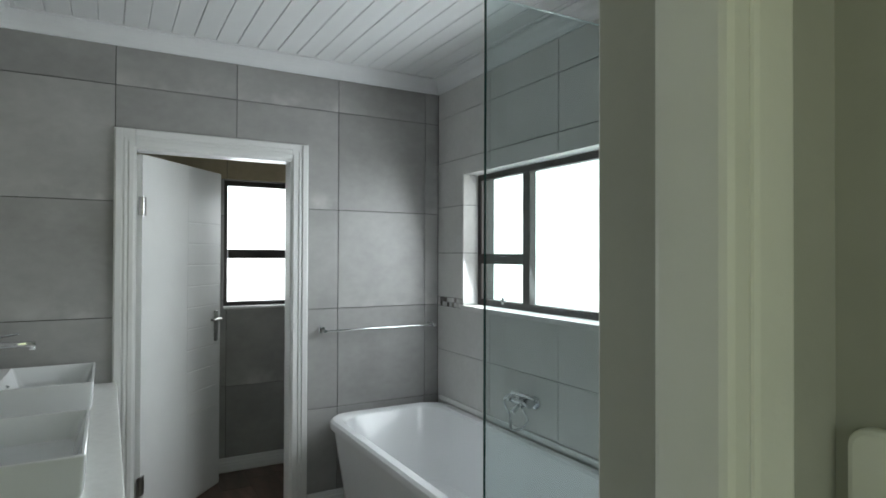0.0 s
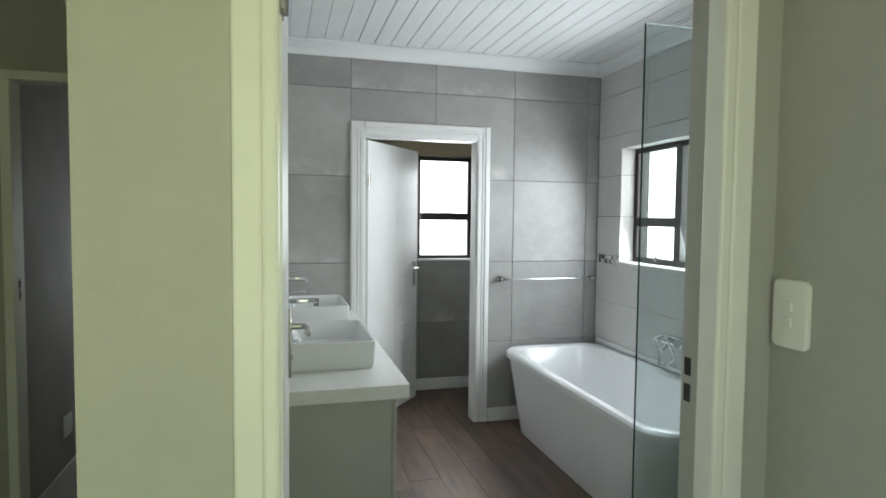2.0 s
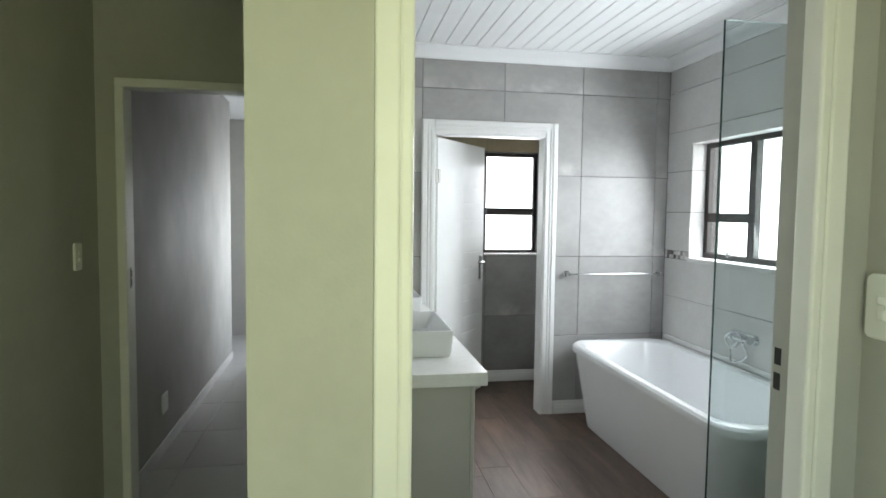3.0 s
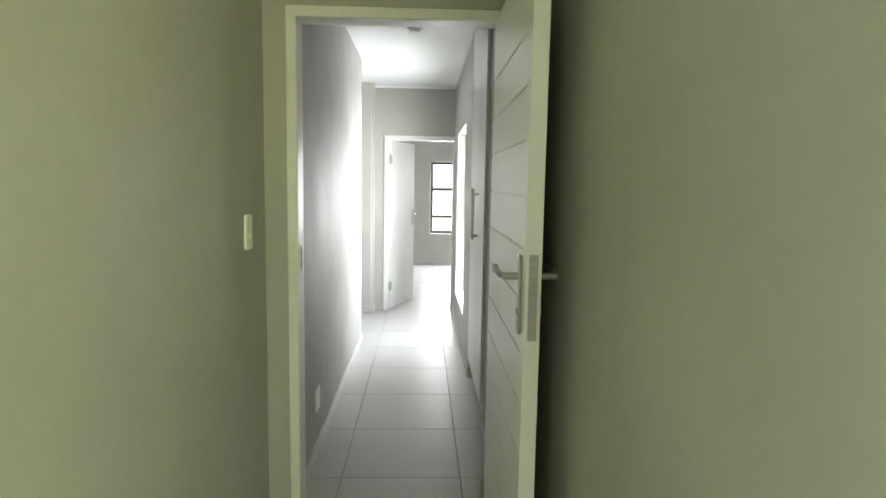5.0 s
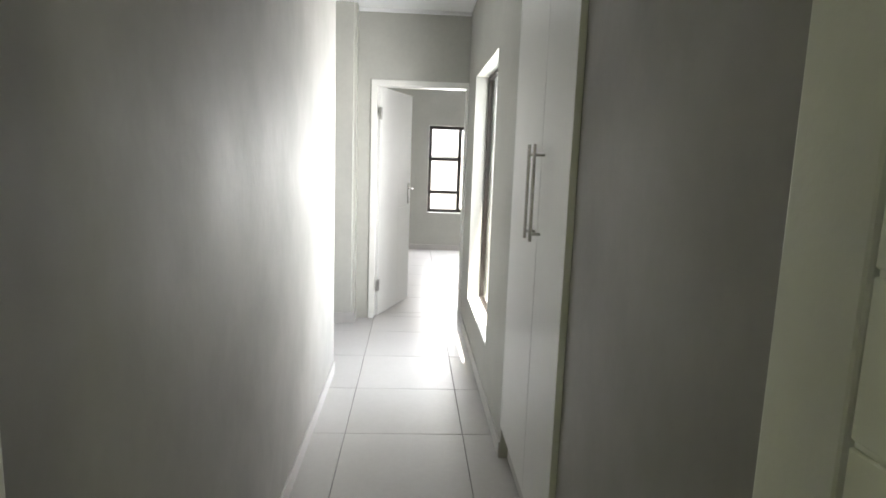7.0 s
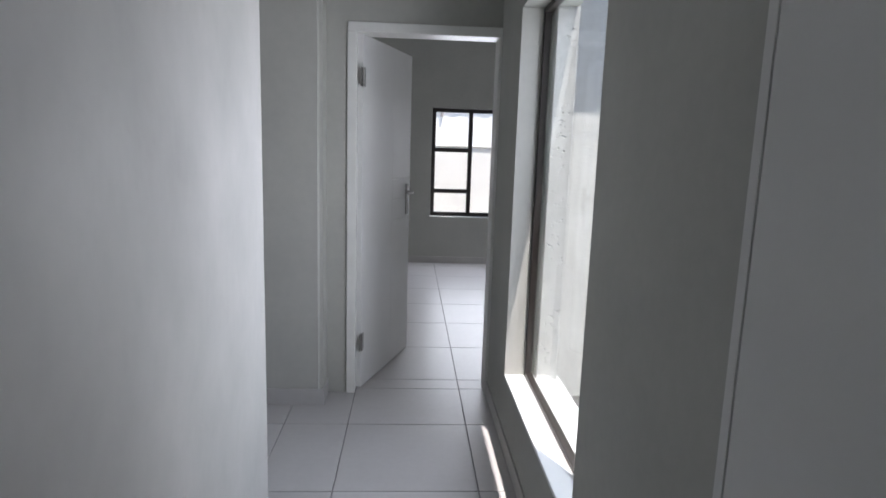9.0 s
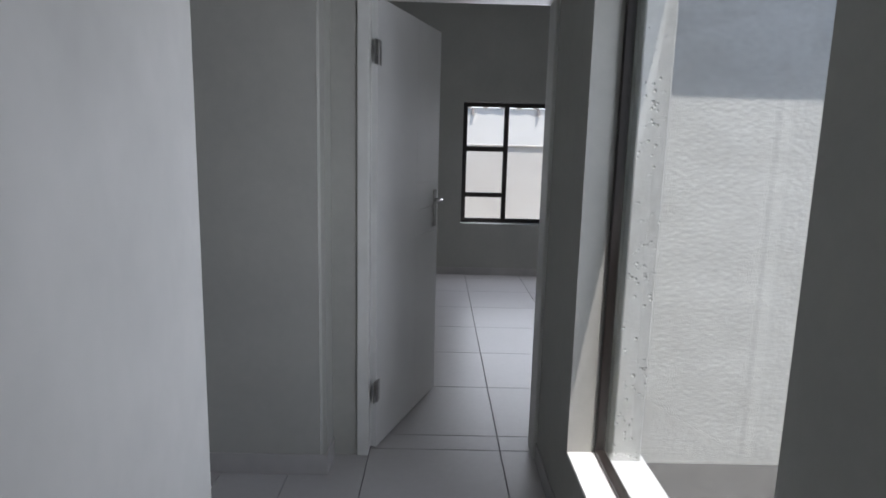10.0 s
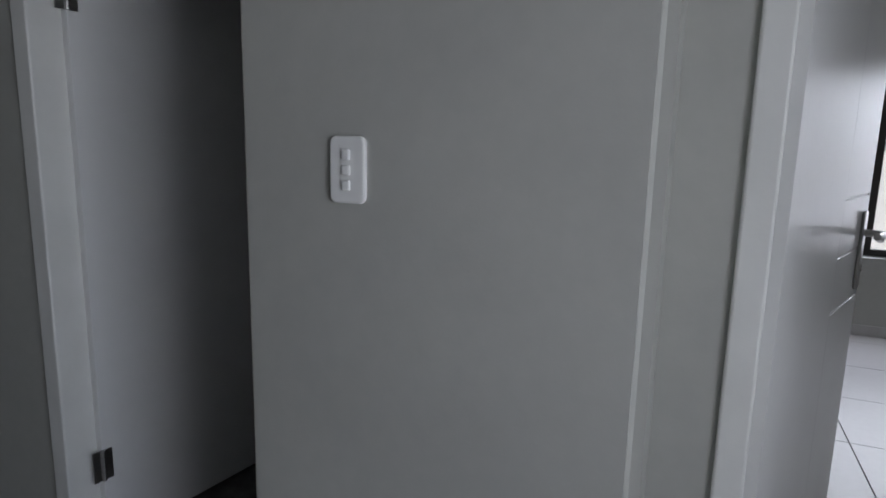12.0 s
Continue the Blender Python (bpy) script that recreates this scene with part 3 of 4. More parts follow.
# tile skirtings of the passage
def skirt(nm, *a):
    return setting("baseboard", box(*a, bevel=0.002), SKIRT_T, nm)
skirt("grey tile skirting of the passage", -0.152, -0.143, -1.618, 1.53, 0.0, 0.08)
skirt("grey tile skirting of the passage", -0.30, -0.143, 1.53, 1.539, 0.0, 0.08)
skirt("grey tile skirting of the passage", 0.781, 0.79, -1.618, -0.52, 0.0, 0.08)
skirt("grey tile skirting below the tall window", 0.766, 0.775, 0.440, 2.88, 0.0, 0.08)
skirt("grey tile skirting of the pier", -0.925, -0.131, 2.703, 2.712, 0.0, 0.09)
skirt("grey tile skirting of the pier", -0.140, -0.131, 2.712, 2.868, 0.0, 0.09)
skirt("grey tile skirting of the bedroom", -0.52, 3.1, 6.871, 6.88, 0.0, 0.08)
skirt("grey tile skirting of the lobby", -0.185, -0.176, -5.42, -1.72, 0.0, 0.08)
skirt("grey tile skirting of the lobby", -0.176, -0.101, -1.729, -1.72, 0.0, 0.08)

# ---- bathroom, in its own frame: back wall y = 0, floor z = 0 ----
BC = 2.695
setting("wall_bath_north", wall_x(-0.65, 2.14, 0.009, 0.10, -0.012, BC, [(0.09, 0.915, -0.012, 2.085)]), GROUT_D, "tiled bathroom wall with the door to the toilet", BATH)
bm = wall_y(-0.64, -0.529, -3.165, 0.009, -0.012, BC)
setting("wall_bath_west", bm, GROUT_D, "tiled bathroom wall above the vanity", BATH)
setting("wall_bath_east", wall_y(1.909, 2.14, -3.165, 0.009, -0.012, BC, [(-1.66, -0.312, 1.205, 2.035)]), GROUT_D, "pale tiled bathroom wall with a window", BATH)
setting("wall_bath_south", wall_x(-0.722, 2.14, -3.272, -3.165, -0.012, 2.72, [(-0.482, 0.280, -0.012, 2.07)]), PAINT, "grey painted wall with the bathroom door", BATH)
setting("wall_lobby_east", wall_y(0.381, 0.52, -5.0, -3.272, -0.012, 2.72), PAINT, "grey painted lobby wall with a light switch", BATH)
setting("floor_bath", box(-0.52, 2.14, -3.22, 1.0, -0.05, -0.010), BLACK, "dark underlay of the wooden floor", BATH)
# toilet room
setting("wall_wc_north", wall_x(-0.03, 1.4, 0.909, 1.05, -0.012, BC, [(0.68, 1.185, 1.15, 2.05)]), GROUT_D, "tiled toilet wall with a window", BATH)
setting("wall_wc_east", wall_y(1.289, 1.4, 0.10, 0.909, -0.012, BC), GROUT_D, "tiled side wall of the toilet", BATH)
setting("wall_wc_west", wall_y(-0.03, 0.031, 0.10, 0.909, -0.012, BC), GROUT_D, "tiled side wall of the toilet", BATH)
setting("ceiling_wc", box(-0.03, 1.4, 0.10, 1.05, BC, BC + 0.06), CEIL, "white toilet ceiling", BATH)
# boarded ceiling
bm = bmesh.new()
bx(bm, -0.64, 2.14, -3.22, 0.05, BC - 0.004, BC + 0.06)
x = -0.52
while x < 1.9:
    bx(bm, x + 0.002, min(x + 0.108, 1.9), -3.165, 0.0, BC - 0.016, BC - 0.003, bevel=0.003)
    x += 0.11
setting("ceiling_bath", bm, CEIL, "white tongue-and-groove boarded bathroom ceiling", BATH)


def cove(bm, p, q, inward, size=0.085, z=BC - 0.014):
    """A hollow cornice from p to q; inward points into the room."""
    p, q, n = Vector((*p, 0)), Vector((*q, 0)), Vector((*inward, 0))
    prof = [(0.0, -size), (0.006, -size)]
    for k in range(7):
        a = k / 6 * math.pi / 2
        prof.append((size - (size - 0.010) * math.cos(a) , -size + (size - 0.010) * math.sin(a)))
    prof += [(size, -0.004), (size, 0.0), (0.0, 0.0)]
    ends = [[bm.verts.new(o + n * a + Vector((0, 0, z + b))) for a, b in prof] for o in (p, q)]
    k = len(prof)
    for i in range(k):
        bm.faces.new((ends[0][i], ends[0][(i + 1) % k], ends[1][(i + 1) % k], ends[1][i]))
    bm.faces.new(ends[0][::-1])
    bm.faces.new(ends[1])


bm = bmesh.new()
cove(bm, (-0.52, 0.0), (1.9, 0.0), (0, -1))
cove(bm, (1.9, 0.0), (1.9, -3.165), (-1, 0))
cove(bm, (-0.52, 0.0), (-0.52, -3.165), (1, 0))
setting("cornice", bm, CEIL, "white coved cornice round the bathroom ceiling", BATH)

# door to the toilet: moulded architrave, lining and leaf
arch = thing("door_surround", (0.5, 0, 0), "white moulded architrave round the toilet door", "architrave", frame_m=BATH, kind="structure")
for nm, a, b, c, d in (("architrave", -0.005, 0.093, 0.0, 2.175), ("architrave", 0.912, 1.010, 0.0, 2.175), ("architrave", 0.093, 0.912, 2.079, 2.175)):
    bm = bmesh.new()
    up = d - c > 1
    for lo, hi, out in ((0.0, 1.0, 0.012), (0.06, 0.38, 0.022), (0.46, 0.60, 0.019), (0.68, 0.94, 0.017)):
        if up:
            w = b - a
            p, q = (a + lo * w, a + hi * w) if a < 0.5 else (b - hi * w, b - lo * w)
            bx(bm, p, q, -out, 0.0, c, d - lo * w, bevel=0.003, seg=2)
        else:
            w = d - c
            bx(bm, a - 0.093 * (1 - lo) * 0, b, -out + 0.0006, 0.0, d - hi * w, d - lo * w, bevel=0.003, seg=2)
    part(nm, bm, WHITE, arch, frame_m=BATH)
for a, b, c, d in ((0.075, 0.10, 0.0, 2.085), (0.905, 0.93, 0.0, 2.085), (0.10, 0.905, 2.068, 2.095)):
    part("lining", box(a, b, -0.004, 0.115, c, d, bevel=0.002), WHITE, arch, frame_m=BATH)
door_leaf("door_4", 0.79, 2.06, BATH @ pose(0.115, 0.100, 0.0, 0, 0, 51), "half-open white toilet door with short grooves", GR[2:12], groove_from=0.42)
door_leaf("door_5", 0.813, 2.05, BATH @ pose(-0.480, -3.150, 0.0, 0, 0, 88.8), "white bathroom door standing open against the vanity wall", GR[5:9], stile=0.05, groove_from=0.36, lock=1.20, top_hinge=0.17)
steel_frame("door_frame", -0.482, 0.280, 2.07, -3.272, -3.165, "cream painted steel frame of the bathroom door", BATH, proud=0.008, stop=0.045)
sp = thing("strike_plate", (-0.06, -1.665, 1.15), "steel strike plate on the passage door frame", "strike plate")
part("plate", box(-0.0605, -0.0575, -1.690, -1.668, 1.135, 1.235, bevel=0.001), STEEL, sp)
for z in (1.147, 1.190):
    part("slot", box(-0.058, -0.0568, -1.686, -1.672, z, z + 0.032), BLACK, sp)
sp = thing("strike_plate", (0.272, -3.185, 1.15), "steel strike plate with two slots in the door frame", "strike plate", frame_m=BATH)
part("plate", box(0.2805, 0.2855, -3.196, -3.168, 1.160, 1.268, bevel=0.002), STEEL, sp, frame_m=BATH)
for z in (1.172, 1.222):
    part("slot", box(0.2792, 0.2815, -3.191, -3.173, z, z + 0.034), BLACK, sp, frame_m=BATH)
light_switch((0.381, -3.318, 1.357), Matrix.Rotation(radians(-90), 4, "Z"), 2, "white two-way light switch beside the bathroom door", frame_m=BATH)

# windows
window("window_3", -1.66, -0.312, 1.205, 2.035, BATH @ Matrix.Translation((2.035, 0, 0)) @ SIDE, "bathroom window with frosted panes in a bronze frame",
       mullions=(-0.815,), transoms=((1.500, -0.81, -0.35),), bar=0.062, glass=FROST)
window("window_4", 0.68, 1.185, 1.15, 2.05, BATH @ Matrix.Translation((0, 0.985, 0)), "small frosted toilet window in a bronze frame",
       transoms=((1.527, 0.72, 1.15),), bar=0.065, glass=FROST, outer=0.035)
sky1 = setting("backdrop", box(2.15, 2.16, -1.75, -0.15, 1.05, 2.15), SKYGLOW, "bright hazy sky outside the bathroom window", BATH)
sky2 = setting("backdrop", box(0.64, 1.26, 1.06, 1.07, 1.02, 2.06), SKYGLOW, "bright hazy sky outside the toilet window", BATH)
sill = setting("window_sill", box(1.885, 2.02, -1.66, -0.312, 1.180, 1.211, bevel=0.003), TILE_L, "pale tiled window sill", BATH)
sill2 = setting("window_sill", box(0.68, 1.185, 0.895, 0.965, 1.137, 1.155, bevel=0.003), WHITE, "white toilet window sill", BATH)

st = thing("window_stay", (2.03, -0.60, 1.2), "small chrome peg stay on the window frame", "window stay", frame_m=BATH)
part("peg", bx(box(1.995, 2.015, -0.655, -0.605, 1.245, 1.258, bevel=0.002), 1.98, 1.996, -0.642, -0.618, 1.235, 1.28, bevel=0.004), CHROME, st, frame_m=BATH)

# bath tub
def loop(x0, x1, y0, y1, r, z, n=6):
    pts = []
    for cx, cy, a0 in ((x1 - r, y1 - r, 0), (x0 + r, y1 - r, 90), (x0 + r, y0 + r, 180), (x1 - r, y0 + r, 270)):
        for k in range(n + 1):
            a = radians(a0 + 90 * k / n)
            pts.append((cx + r * math.cos(a), cy + r * math.sin(a), z))
    return pts


def loft(bm, loops, cap0=True, cap1=True):
    rings = [[bm.verts.new(p) for p in lp] for lp in loops]
    for a, b in zip(rings, rings[1:]):
        k = len(a)
        for i in range(k):
            bm.faces.new((a[i], a[(i + 1) % k], b[(i + 1) % k], b[i]))
    if cap0:
        bm.faces.new(rings[0][::-1])
    if cap1:
        bm.faces.new(rings[-1])
    return bm


tub = thing("bathtub", (1.49, -0.9, 0), "white freestanding acrylic bathtub with a rolled rim", "bathtub", frame_m=BATH)
TY0, TY1, TX0, TX1, TZ = -1.93, -0.05, 1.095, 1.885, 0.568
bm = bmesh.new()
loft(bm, [loop(TX0 + 0.075, TX1 - 0.02, TY0 + 0.17, TY1 - 0.17, 0.10, 0.0), loop(TX0 + 0.068, TX1 - 0.02, TY0 + 0.155, TY1 - 0.16, 0.11, 0.03),
          loop(TX0 + 0.03, TX1 - 0.02, TY0 + 0.06, TY1 - 0.05, 0.14, 0.40), loop(TX0 + 0.018, TX1 - 0.012, TY0 + 0.03, TY1 - 0.02, 0.15, TZ - 0.055)], cap1=False)
part("shell", bm, ACRYLIC, tub, frame_m=BATH, smooth=True)
bm = bmesh.new()
loft(bm, [loop(TX0 + 0.018, TX1 - 0.012, TY0 + 0.03, TY1 - 0.02, 0.15, TZ - 0.055), loop(TX0 + 0.002, TX1, TY0 + 0.004, TY1 + 0.01, 0.16, TZ - 0.05),
          loop(TX0, TX1, TY0, TY1 + 0.012, 0.16, TZ - 0.035), loop(TX0 + 0.003, TX1, TY0 + 0.003, TY1 + 0.01, 0.16, TZ - 0.012), loop(TX0 + 0.016, TX1 - 0.01, TY0 + 0.015, TY1, 0.155, TZ),
          loop(TX0 + 0.055, TX1 - 0.05, TY0 + 0.065, TY1 - 0.05, 0.15, TZ), loop(TX0 + 0.07, TX1 - 0.065, TY0 + 0.085, TY1 - 0.07, 0.15, TZ - 0.014),
          loop(TX0 + 0.10, TX1 - 0.09, TY0 + 0.20, TY1 - 0.16, 0.16, 0.30), loop(TX0 + 0.14, TX1 - 0.13, TY0 + 0.32, TY1 - 0.25, 0.16, 0.16),
          loop(TX0 + 0.20, TX1 - 0.19, TY0 + 0.42, TY1 - 0.35, 0.14, 0.135)], cap0=False)
part("basin", bm, ACRYLIC, tub, frame_m=BATH, smooth=True)
tilebead = setting("trim", box(1.885, 1.9, TY0, TY1, 0.572, 0.602, bevel=0.004), WHITE, "white sealing bead along the bathtub", BATH)

# bath mixer on the wall
mx = thing("bath_mixer", (1.88, -0.95, 0.70), "chrome wall bath mixer with a coiled shower hose", "mixer tap", frame_m=BATH @ Matrix.Translation((0, -0.03, 0.05)))
bm = bmesh.new()
cyl(bm, (1.845, -0.86, 0.715), (1.845, -1.04, 0.715), 0.024, 18)
for y in (-0.875, -1.025):
    cyl(bm, (1.90, y, 0.715), (1.845, y, 0.715), 0.018)
    cyl(bm, (1.90, y, 0.715), (1.888, y, 0.715), 0.033, 20)
cyl(bm, (1.845, -0.95, 0.70), (1.80, -0.95, 0.66), 0.015)
part("body", bm, CHROME, mx, frame_m=BATH @ Matrix.Translation((0, -0.03, 0.05)), smooth=True)
bm = bmesh.new()
bx(bm, 1.79, 1.87, -1.01, -0.99, 0.745, 0.758, bevel=0.004)
bx(bm, 1.80, 1.83, -1.12, -0.93, 0.755, 0.768, bevel=0.004)
part("lever", bm, CHROME, mx, frame_m=BATH @ Matrix.Translation((0, -0.03, 0.05)))
bm = bmesh.new()
tube(bm, [(1.82 - 0.02 * math.sin(3 * a), -0.95 + 0.085 * math.cos(a), 0.665 + 0.095 * math.sin(a)) for a in (k / 40 * 4.6 * math.pi + 0.5 for k in range(41))], 0.0065)
part("hose", bm, CHROME, mx, frame_m=BATH @ Matrix.Translation((0, -0.03, 0.05)), smooth=True)

# glass screen of the shower
gs = thing("shower_screen", (1.41, -1.97, 0), "frameless clear glass shower screen with a green edge", "shower screen", frame_m=BATH)
g = part("glass_panel", box(0.974, 1.898, -1.974, -1.966, 0.005, 2.315), SCREEN, gs, frame_m=BATH)
g.visible_shadow = False
part("edge", box(0.970, 0.974, -1.9735, -1.9665, 0.004, 2.315), EDGE, gs, "dark green polished edge", frame_m=BATH)
# light caught along the top edge, put into a pale colour
part("edge", box(0.970, 1.898, -1.9735, -1.9665, 2.315, 2.318), material("edge_highlight", (0.75, 0.85, 0.85), 0.1), gs, "polished top edge with its highlight painted pale", frame_m=BATH)

# towel rail
tr = thing("towel_rail", (1.46, -0.06, 1.04), "slim chrome towel rail on the tiled wall", "towel rail", frame_m=BATH)
part("bar", cyl(bmesh.new(), (1.095, -0.06, 1.067), (1.845, -0.06, 1.067), 0.006), CHROME, tr, frame_m=BATH, smooth=True)
for x in (1.10, 1.84):
    part("bracket", bx(box(x - 0.02, x + 0.02, -0.012, 0.0, 1.047, 1.087, bevel=0.003), x - 0.011, x + 0.011, -0.072, -0.010, 1.056, 1.078, bevel=0.003), CHROME, tr, frame_m=BATH)

# vanity
van = thing("vanity_cabinet", (-0.3, -0.9, 0), "cream board vanity cabinet below the white worktop", "cabinet", frame_m=BATH)
part("body", box(-0.52, -0.047, -1.872, -0.012, 0.09, 0.811), CABINET, van, frame_m=BATH)
part("plinth", box(-0.50, -0.09, -1.85, -0.012, 0.0, 0.09), CABINET, van, frame_m=BATH)
for k in range(4):
    y0 = -1.870 + k * 0.464
    part("door", box(-0.046, -0.028, y0, y0 + 0.460, 0.10, 0.808, bevel=0.002), CABINET, van, frame_m=BATH)
top = tagged(new("worktop", mesh_of("worktop", box(-0.52, 0.018, -1.905, -0.012, 0.812, 0.868, bevel=0.004, seg=2), COUNTER, BATH)), "white stone vanity worktop", "worktop")


def basin(y0, y1, x0=-0.508, x1=-0.075, z0=0.869, z1=0.988):
    b = thing("basin", ((x0 + x1) / 2, (y0 + y1) / 2, z0), "square white ceramic vessel basin on the worktop", "basin", "basins", frame_m=BATH)
    bm = bmesh.new()
    t, led = 0.012, 0.095
    loft(bm, [loop(x0 + 0.012, x1 - 0.012, y0 + 0.012, y1 - 0.012, 0.012, z0, 3), loop(x0 + 0.004, x1 - 0.004, y0 + 0.004, y1 - 0.004, 0.012, z0 + 0.02, 3),
              loop(x0, x1, y0, y1, 0.012, z1 - 0.003, 3), loop(x0 + 0.003, x1 - 0.003, y0 + 0.003, y1 - 0.003, 0.010, z1, 3),
              loop(x0 + led - 0.002, x1 - t + 0.002, y0 + t - 0.002, y1 - t + 0.002, 0.010, z1, 3), loop(x0 + led, x1 - t, y0 + t, y1 - t, 0.010, z1 - 0.003, 3),
              loop(x0 + led + 0.03, x1 - t - 0.03, y0 + t + 0.02, y1 - t - 0.02, 0.03, z0 + 0.03, 3),
              loop(x0 + led + 0.08, x1 - t - 0.08, y0 + t + 0.08, y1 - t - 0.08, 0.03, z0 + 0.024, 3)])
    part("bowl", bm, CERAMIC, b, frame_m=BATH, smooth=True)
    ym = (y0 + y1) / 2
    bm = bmesh.new()
    cyl(bm, (x0 + led + 0.006, ym, z1 - 0.04), (x0 + led + 0.02, ym, z1 - 0.045), 0.011, 14)
    part("overflow", bm, CHROME, b, "chrome overflow ring", frame_m=BATH)
    t2 = thing("basin_mixer", (x0 + 0.045, ym, z1), "chrome pillar mixer on the basin ledge", "mixer tap", "basin mixers", frame_m=BATH)
    xp, z0 = x0 + 0.045, z1 - 0.055
    bm = bmesh.new()
    bx(bm, xp - 0.024, xp + 0.024, ym - 0.022, ym + 0.022, z0 + 0.056, z0 + 0.205, bevel=0.008, seg=2)
    bx(bm, xp - 0.03, xp + 0.03, ym - 0.028, ym + 0.028, z0 + 0.0555, z0 + 0.063, bevel=0.003)
    part("pillar", bm, CHROME, t2, frame_m=BATH, smooth=True)
    bm = bmesh.new()
    bx(bm, xp + 0.01, xp + 0.165, ym - 0.017, ym + 0.017, z0 + 0.185, z0 + 0.208, bevel=0.006, seg=2)
    bx(bm, xp + 0.14, xp + 0.166, ym - 0.015, ym + 0.015, z0 + 0.172, z0 + 0.19, bevel=0.003)
    part("spout", bm, CHROME, t2, frame_m=BATH, smooth=True)
    bm = bmesh.new()
    bx(bm, -0.02, 0.11, ym - 0.012, ym + 0.012, 0.0, 0.009, bevel=0.003)
    bm.transform(Matrix.Translation((xp - 0.004, 0, z0 + 0.222)) @ Matrix.Rotation(radians(-9), 4, "Y"))
    part("lever", bm, CHROME, t2, frame_m=BATH, smooth=True)


basin(-1.64, -1.10)
basin(-0.61, -0.085)

# white skirtings
def skirting(x0, x1, y0, y1):
    bm = bmesh.new()
    bx(bm, x0, x1, y0, y1, 0.0, 0.098, bevel=0.003)
    along = (x1 - x0) > (y1 - y0)
    o = 0.007
    if along:
        bx(bm, x0, x1, y0 - o, y1, 0.0, 0.070, bevel=0.004, seg=2)
        bx(bm, x0, x1, y0 - o * 1.5, y1, 0.0, 0.052, bevel=0.004, seg=2)
    return bm


setting("baseboard", skirting(1.012, 1.9, -0.013, 0.0), WHITE, "white moulded bathroom skirting", BATH)
setting("baseboard", skirting(0.04, 1.28, 0.887, 0.90), WHITE, "white moulded toilet skirting", BATH)

# ---- tiles and boards ----
NB = bpy.data.objects["wall_bath_north"]
V6 = [0.0, 0.595, 1.195, 1.795, 2.395, BC - 0.02]
tiling(NB, TILE_D, lines(-0.52, 1.9, 0.6), V6, [(0.06, 0.95, -1, 2.12)], BATH @ axes((0, 0.009, 0), (1, 0, 0), (0, 0, 1), (0, -1, 0)))
tiling(bpy.data.objects["wall_bath_west"], TILE_D, lines(-3.165, 0.0, 0.6), V6, [], BATH @ axes((-0.529, 0, 0), (0, 1, 0), (0, 0, 1), (1, 0, 0)))
EV = [0.0, 0.30, 0.60, 0.90, 1.188, 1.248, 1.536, 1.836, 2.130, 2.424, BC - 0.02]
EU = [-3.165, -3.02, -2.42, -1.82, -1.22, -0.62, 0.0]
EH = (-1.66, -0.312, 1.180, 2.035)
EW = bpy.data.objects["wall_bath_east"]
EM = BATH @ axes((1.909, 0, 0), (0, 1, 0), (0, 0, 1), (-1, 0, 0))
tiling(EW, TILE_L, EU, EV[:5], [EH], EM)
tiling(EW, TILE_L, EU, EV[5:], [EH], EM)
# mosaic strip
for k in range(64):
    for j in range(2):
        y = -0.003 - k * 0.03
        if y - 0.03 < -0.312 and y > -1.66 - 0.03:
            continue
        z = 1.190 + j * 0.029
        if (k, j) == (0, 0):
            mos = {m: mesh_of("mosaic", box(0, 0.0275, 0, 0.0275, 0, 0.009, bevel=0.001), m) for m in (MOSAIC, MOSAIC_P)}
        ob = new("mosaic", mos[MOSAIC if random.random() < 0.5 else MOSAIC_P])
        ob.parent = EW
        ob.matrix_basis = EM @ Matrix.Translation((y - 0.0275, z, 0))
# reveals of the bathroom window
for a, b in ((-0.321, -0.312), (-1.66, -1.651)):
    for z0, z1 in ((1.211, 1.536), (1.536, 1.836), (1.836, 2.035)):
        o = new("tile", mesh_of("tile", box(1.902, 2.012, a, b, z0 + 0.0015, z1 - 0.0015, bevel=0.001), TILE_L, BATH))
        o.parent = EW
o = new("tile", mesh_of("tile", box(1.902, 2.012, -1.65, -0.322, 2.026, 2.035), TILE_L, BATH))
o.parent = EW
WN = bpy.data.objects["wall_wc_north"]
# top row above the window: the warm light on it is painted in
tiling(WN, TILE_WARMLIT, lines(0.04, 1.28, 0.6, 0.10), [2.053, 2.395, BC - 0.02], [], BATH @ axes((0, 0.909, 0), (1, 0, 0), (0, 0, 1), (0, -1, 0)))
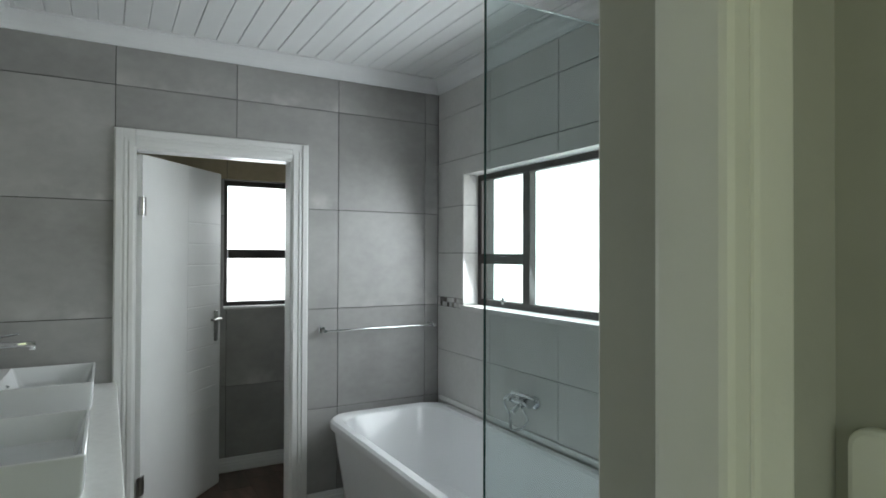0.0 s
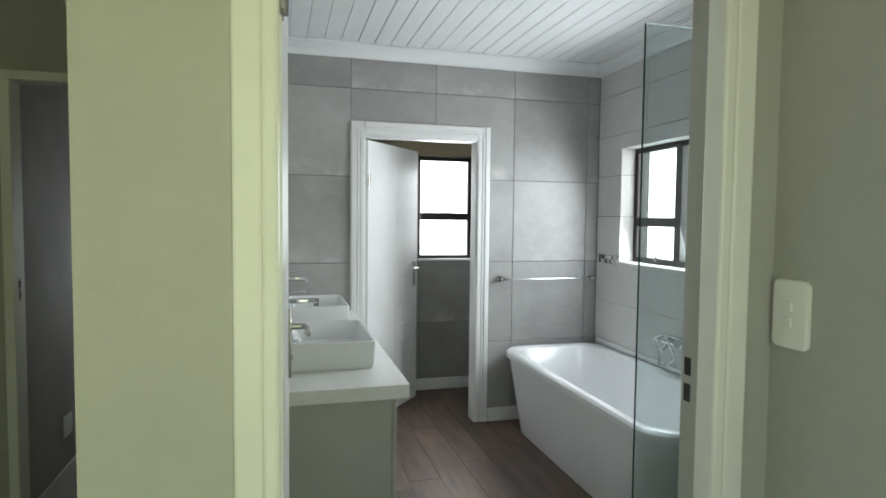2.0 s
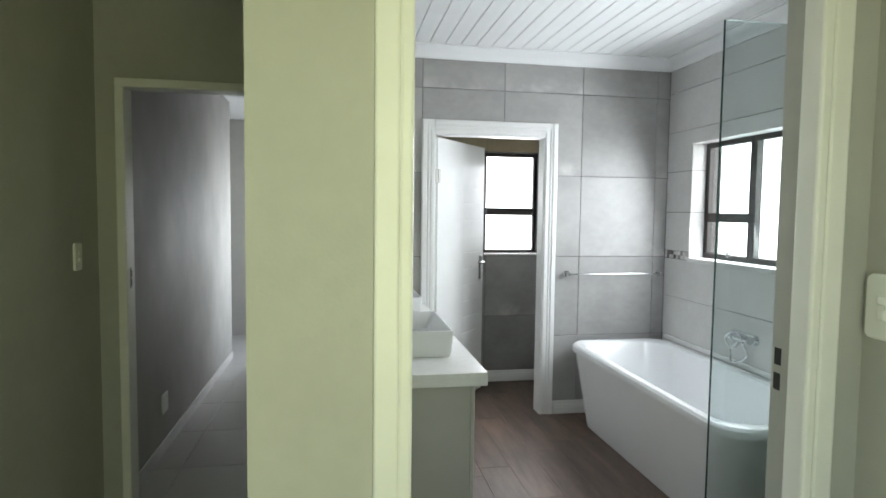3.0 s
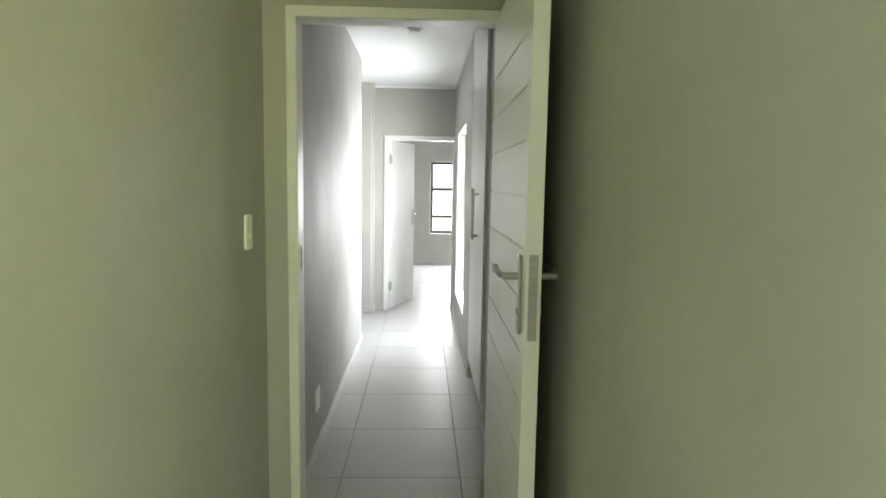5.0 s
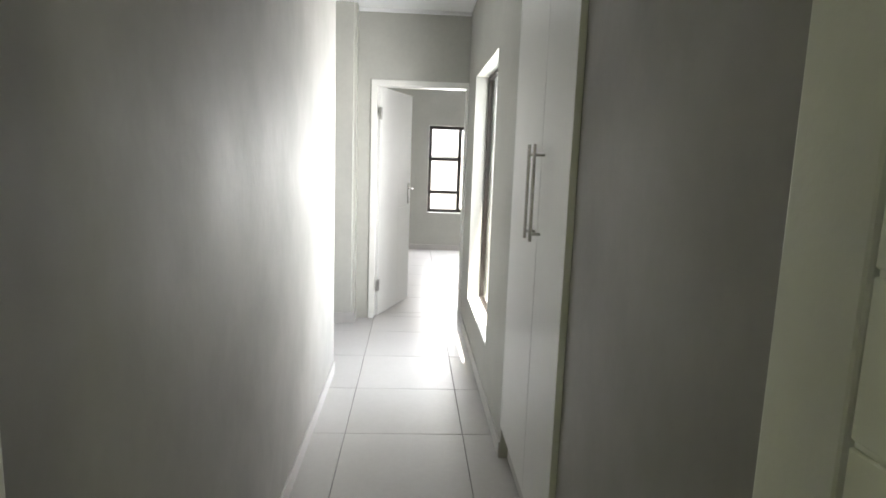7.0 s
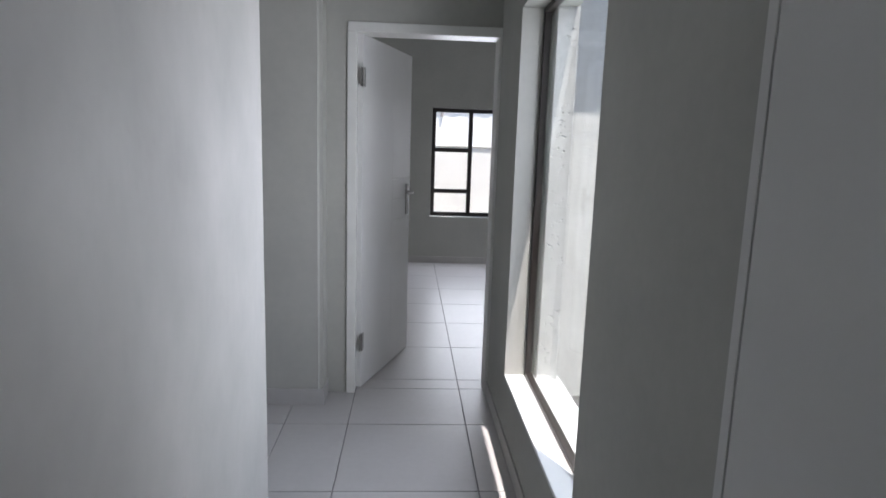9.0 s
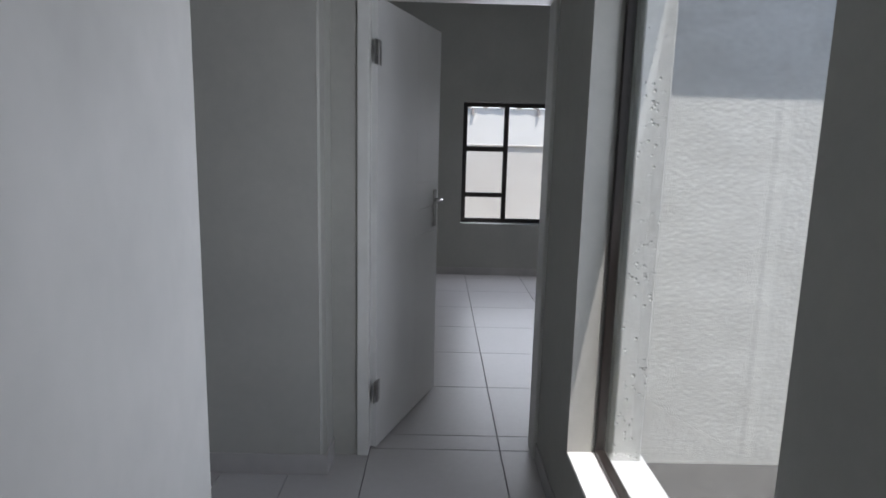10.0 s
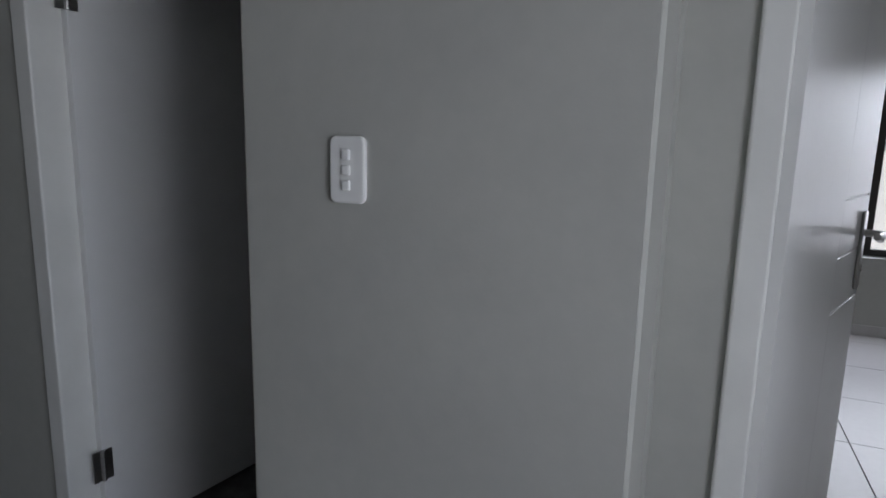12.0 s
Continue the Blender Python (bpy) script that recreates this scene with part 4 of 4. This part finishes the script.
tiling(WN, TILE_D, lines(0.04, 1.28, 0.6, 0.10), [*V6[:4], 2.053], [(0.68, 1.185, 1.15, 2.05)], BATH @ axes((0, 0.909, 0), (1, 0, 0), (0, 0, 1), (0, -1, 0)))
tiling(bpy.data.objects["wall_wc_east"], TILE_D, lines(0.10, 0.90, 0.6), V6, [], BATH @ axes((1.289, 0, 0), (0, 1, 0), (0, 0, 1), (-1, 0, 0)))
tiling(bpy.data.objects["wall_wc_west"], TILE_D, lines(0.10, 0.90, 0.6), V6, [], BATH @ axes((0.031, 0, 0), (0, 1, 0), (0, 0, 1), (1, 0, 0)))
# boards of the bathroom floor, laid along the room
FB = bpy.data.objects["floor_bath"]
rng = random.Random(4)
x = -0.52
boards = {}
while x < 1.9:
    y = -3.23 - rng.random() * 1.2
    while y < 0.9:
        a, b = max(y, -3.22), min(y + 1.22, 0.9)
        if b - a > 0.05:
            key = round(b - a, 3)
            if key not in boards:
                boards[key] = mesh_of("board", box(0.0008, 0.1892, 0.0008, b - a - 0.0008, -0.008, 0.0, bevel=0.001), WOOD)
            ob = new("board", boards[key])
            ob.parent = FB
            ob.matrix_basis = BATH @ Matrix.Translation((x, a, 0))
        y += 1.22
    x += 0.19
# floor tiles of the passage, lobby and bedroom
FL = bpy.data.objects["floor"]
UP = Matrix.Identity(4)
UP.translation = (0, 0, -0.009)
TX, TY = 0.018, 0.08
tiling(FL, TILE_F, lines(-0.30, 1.0, 0.6, TX), lines(-1.63, 2.94, 0.6, TY), [], UP)
tiling(FL, TILE_F, lines(-0.30, 0.86, 0.6, TX), lines(-3.728, -1.63, 0.6, TY), [], UP)
tiling(FL, TILE_F, lines(-0.30, 1.885, 0.6, TX), lines(-5.42, -3.728, 0.6, TY), [], UP)
tiling(FL, TILE_F, lines(-3.2, -0.30, 0.6, TX), lines(1.53, 2.94, 0.6, TY), [], UP)
tiling(FL, TILE_F, lines(-0.52, 3.1, 0.6, TX), lines(2.94, 6.88, 0.6, TY), [], UP)
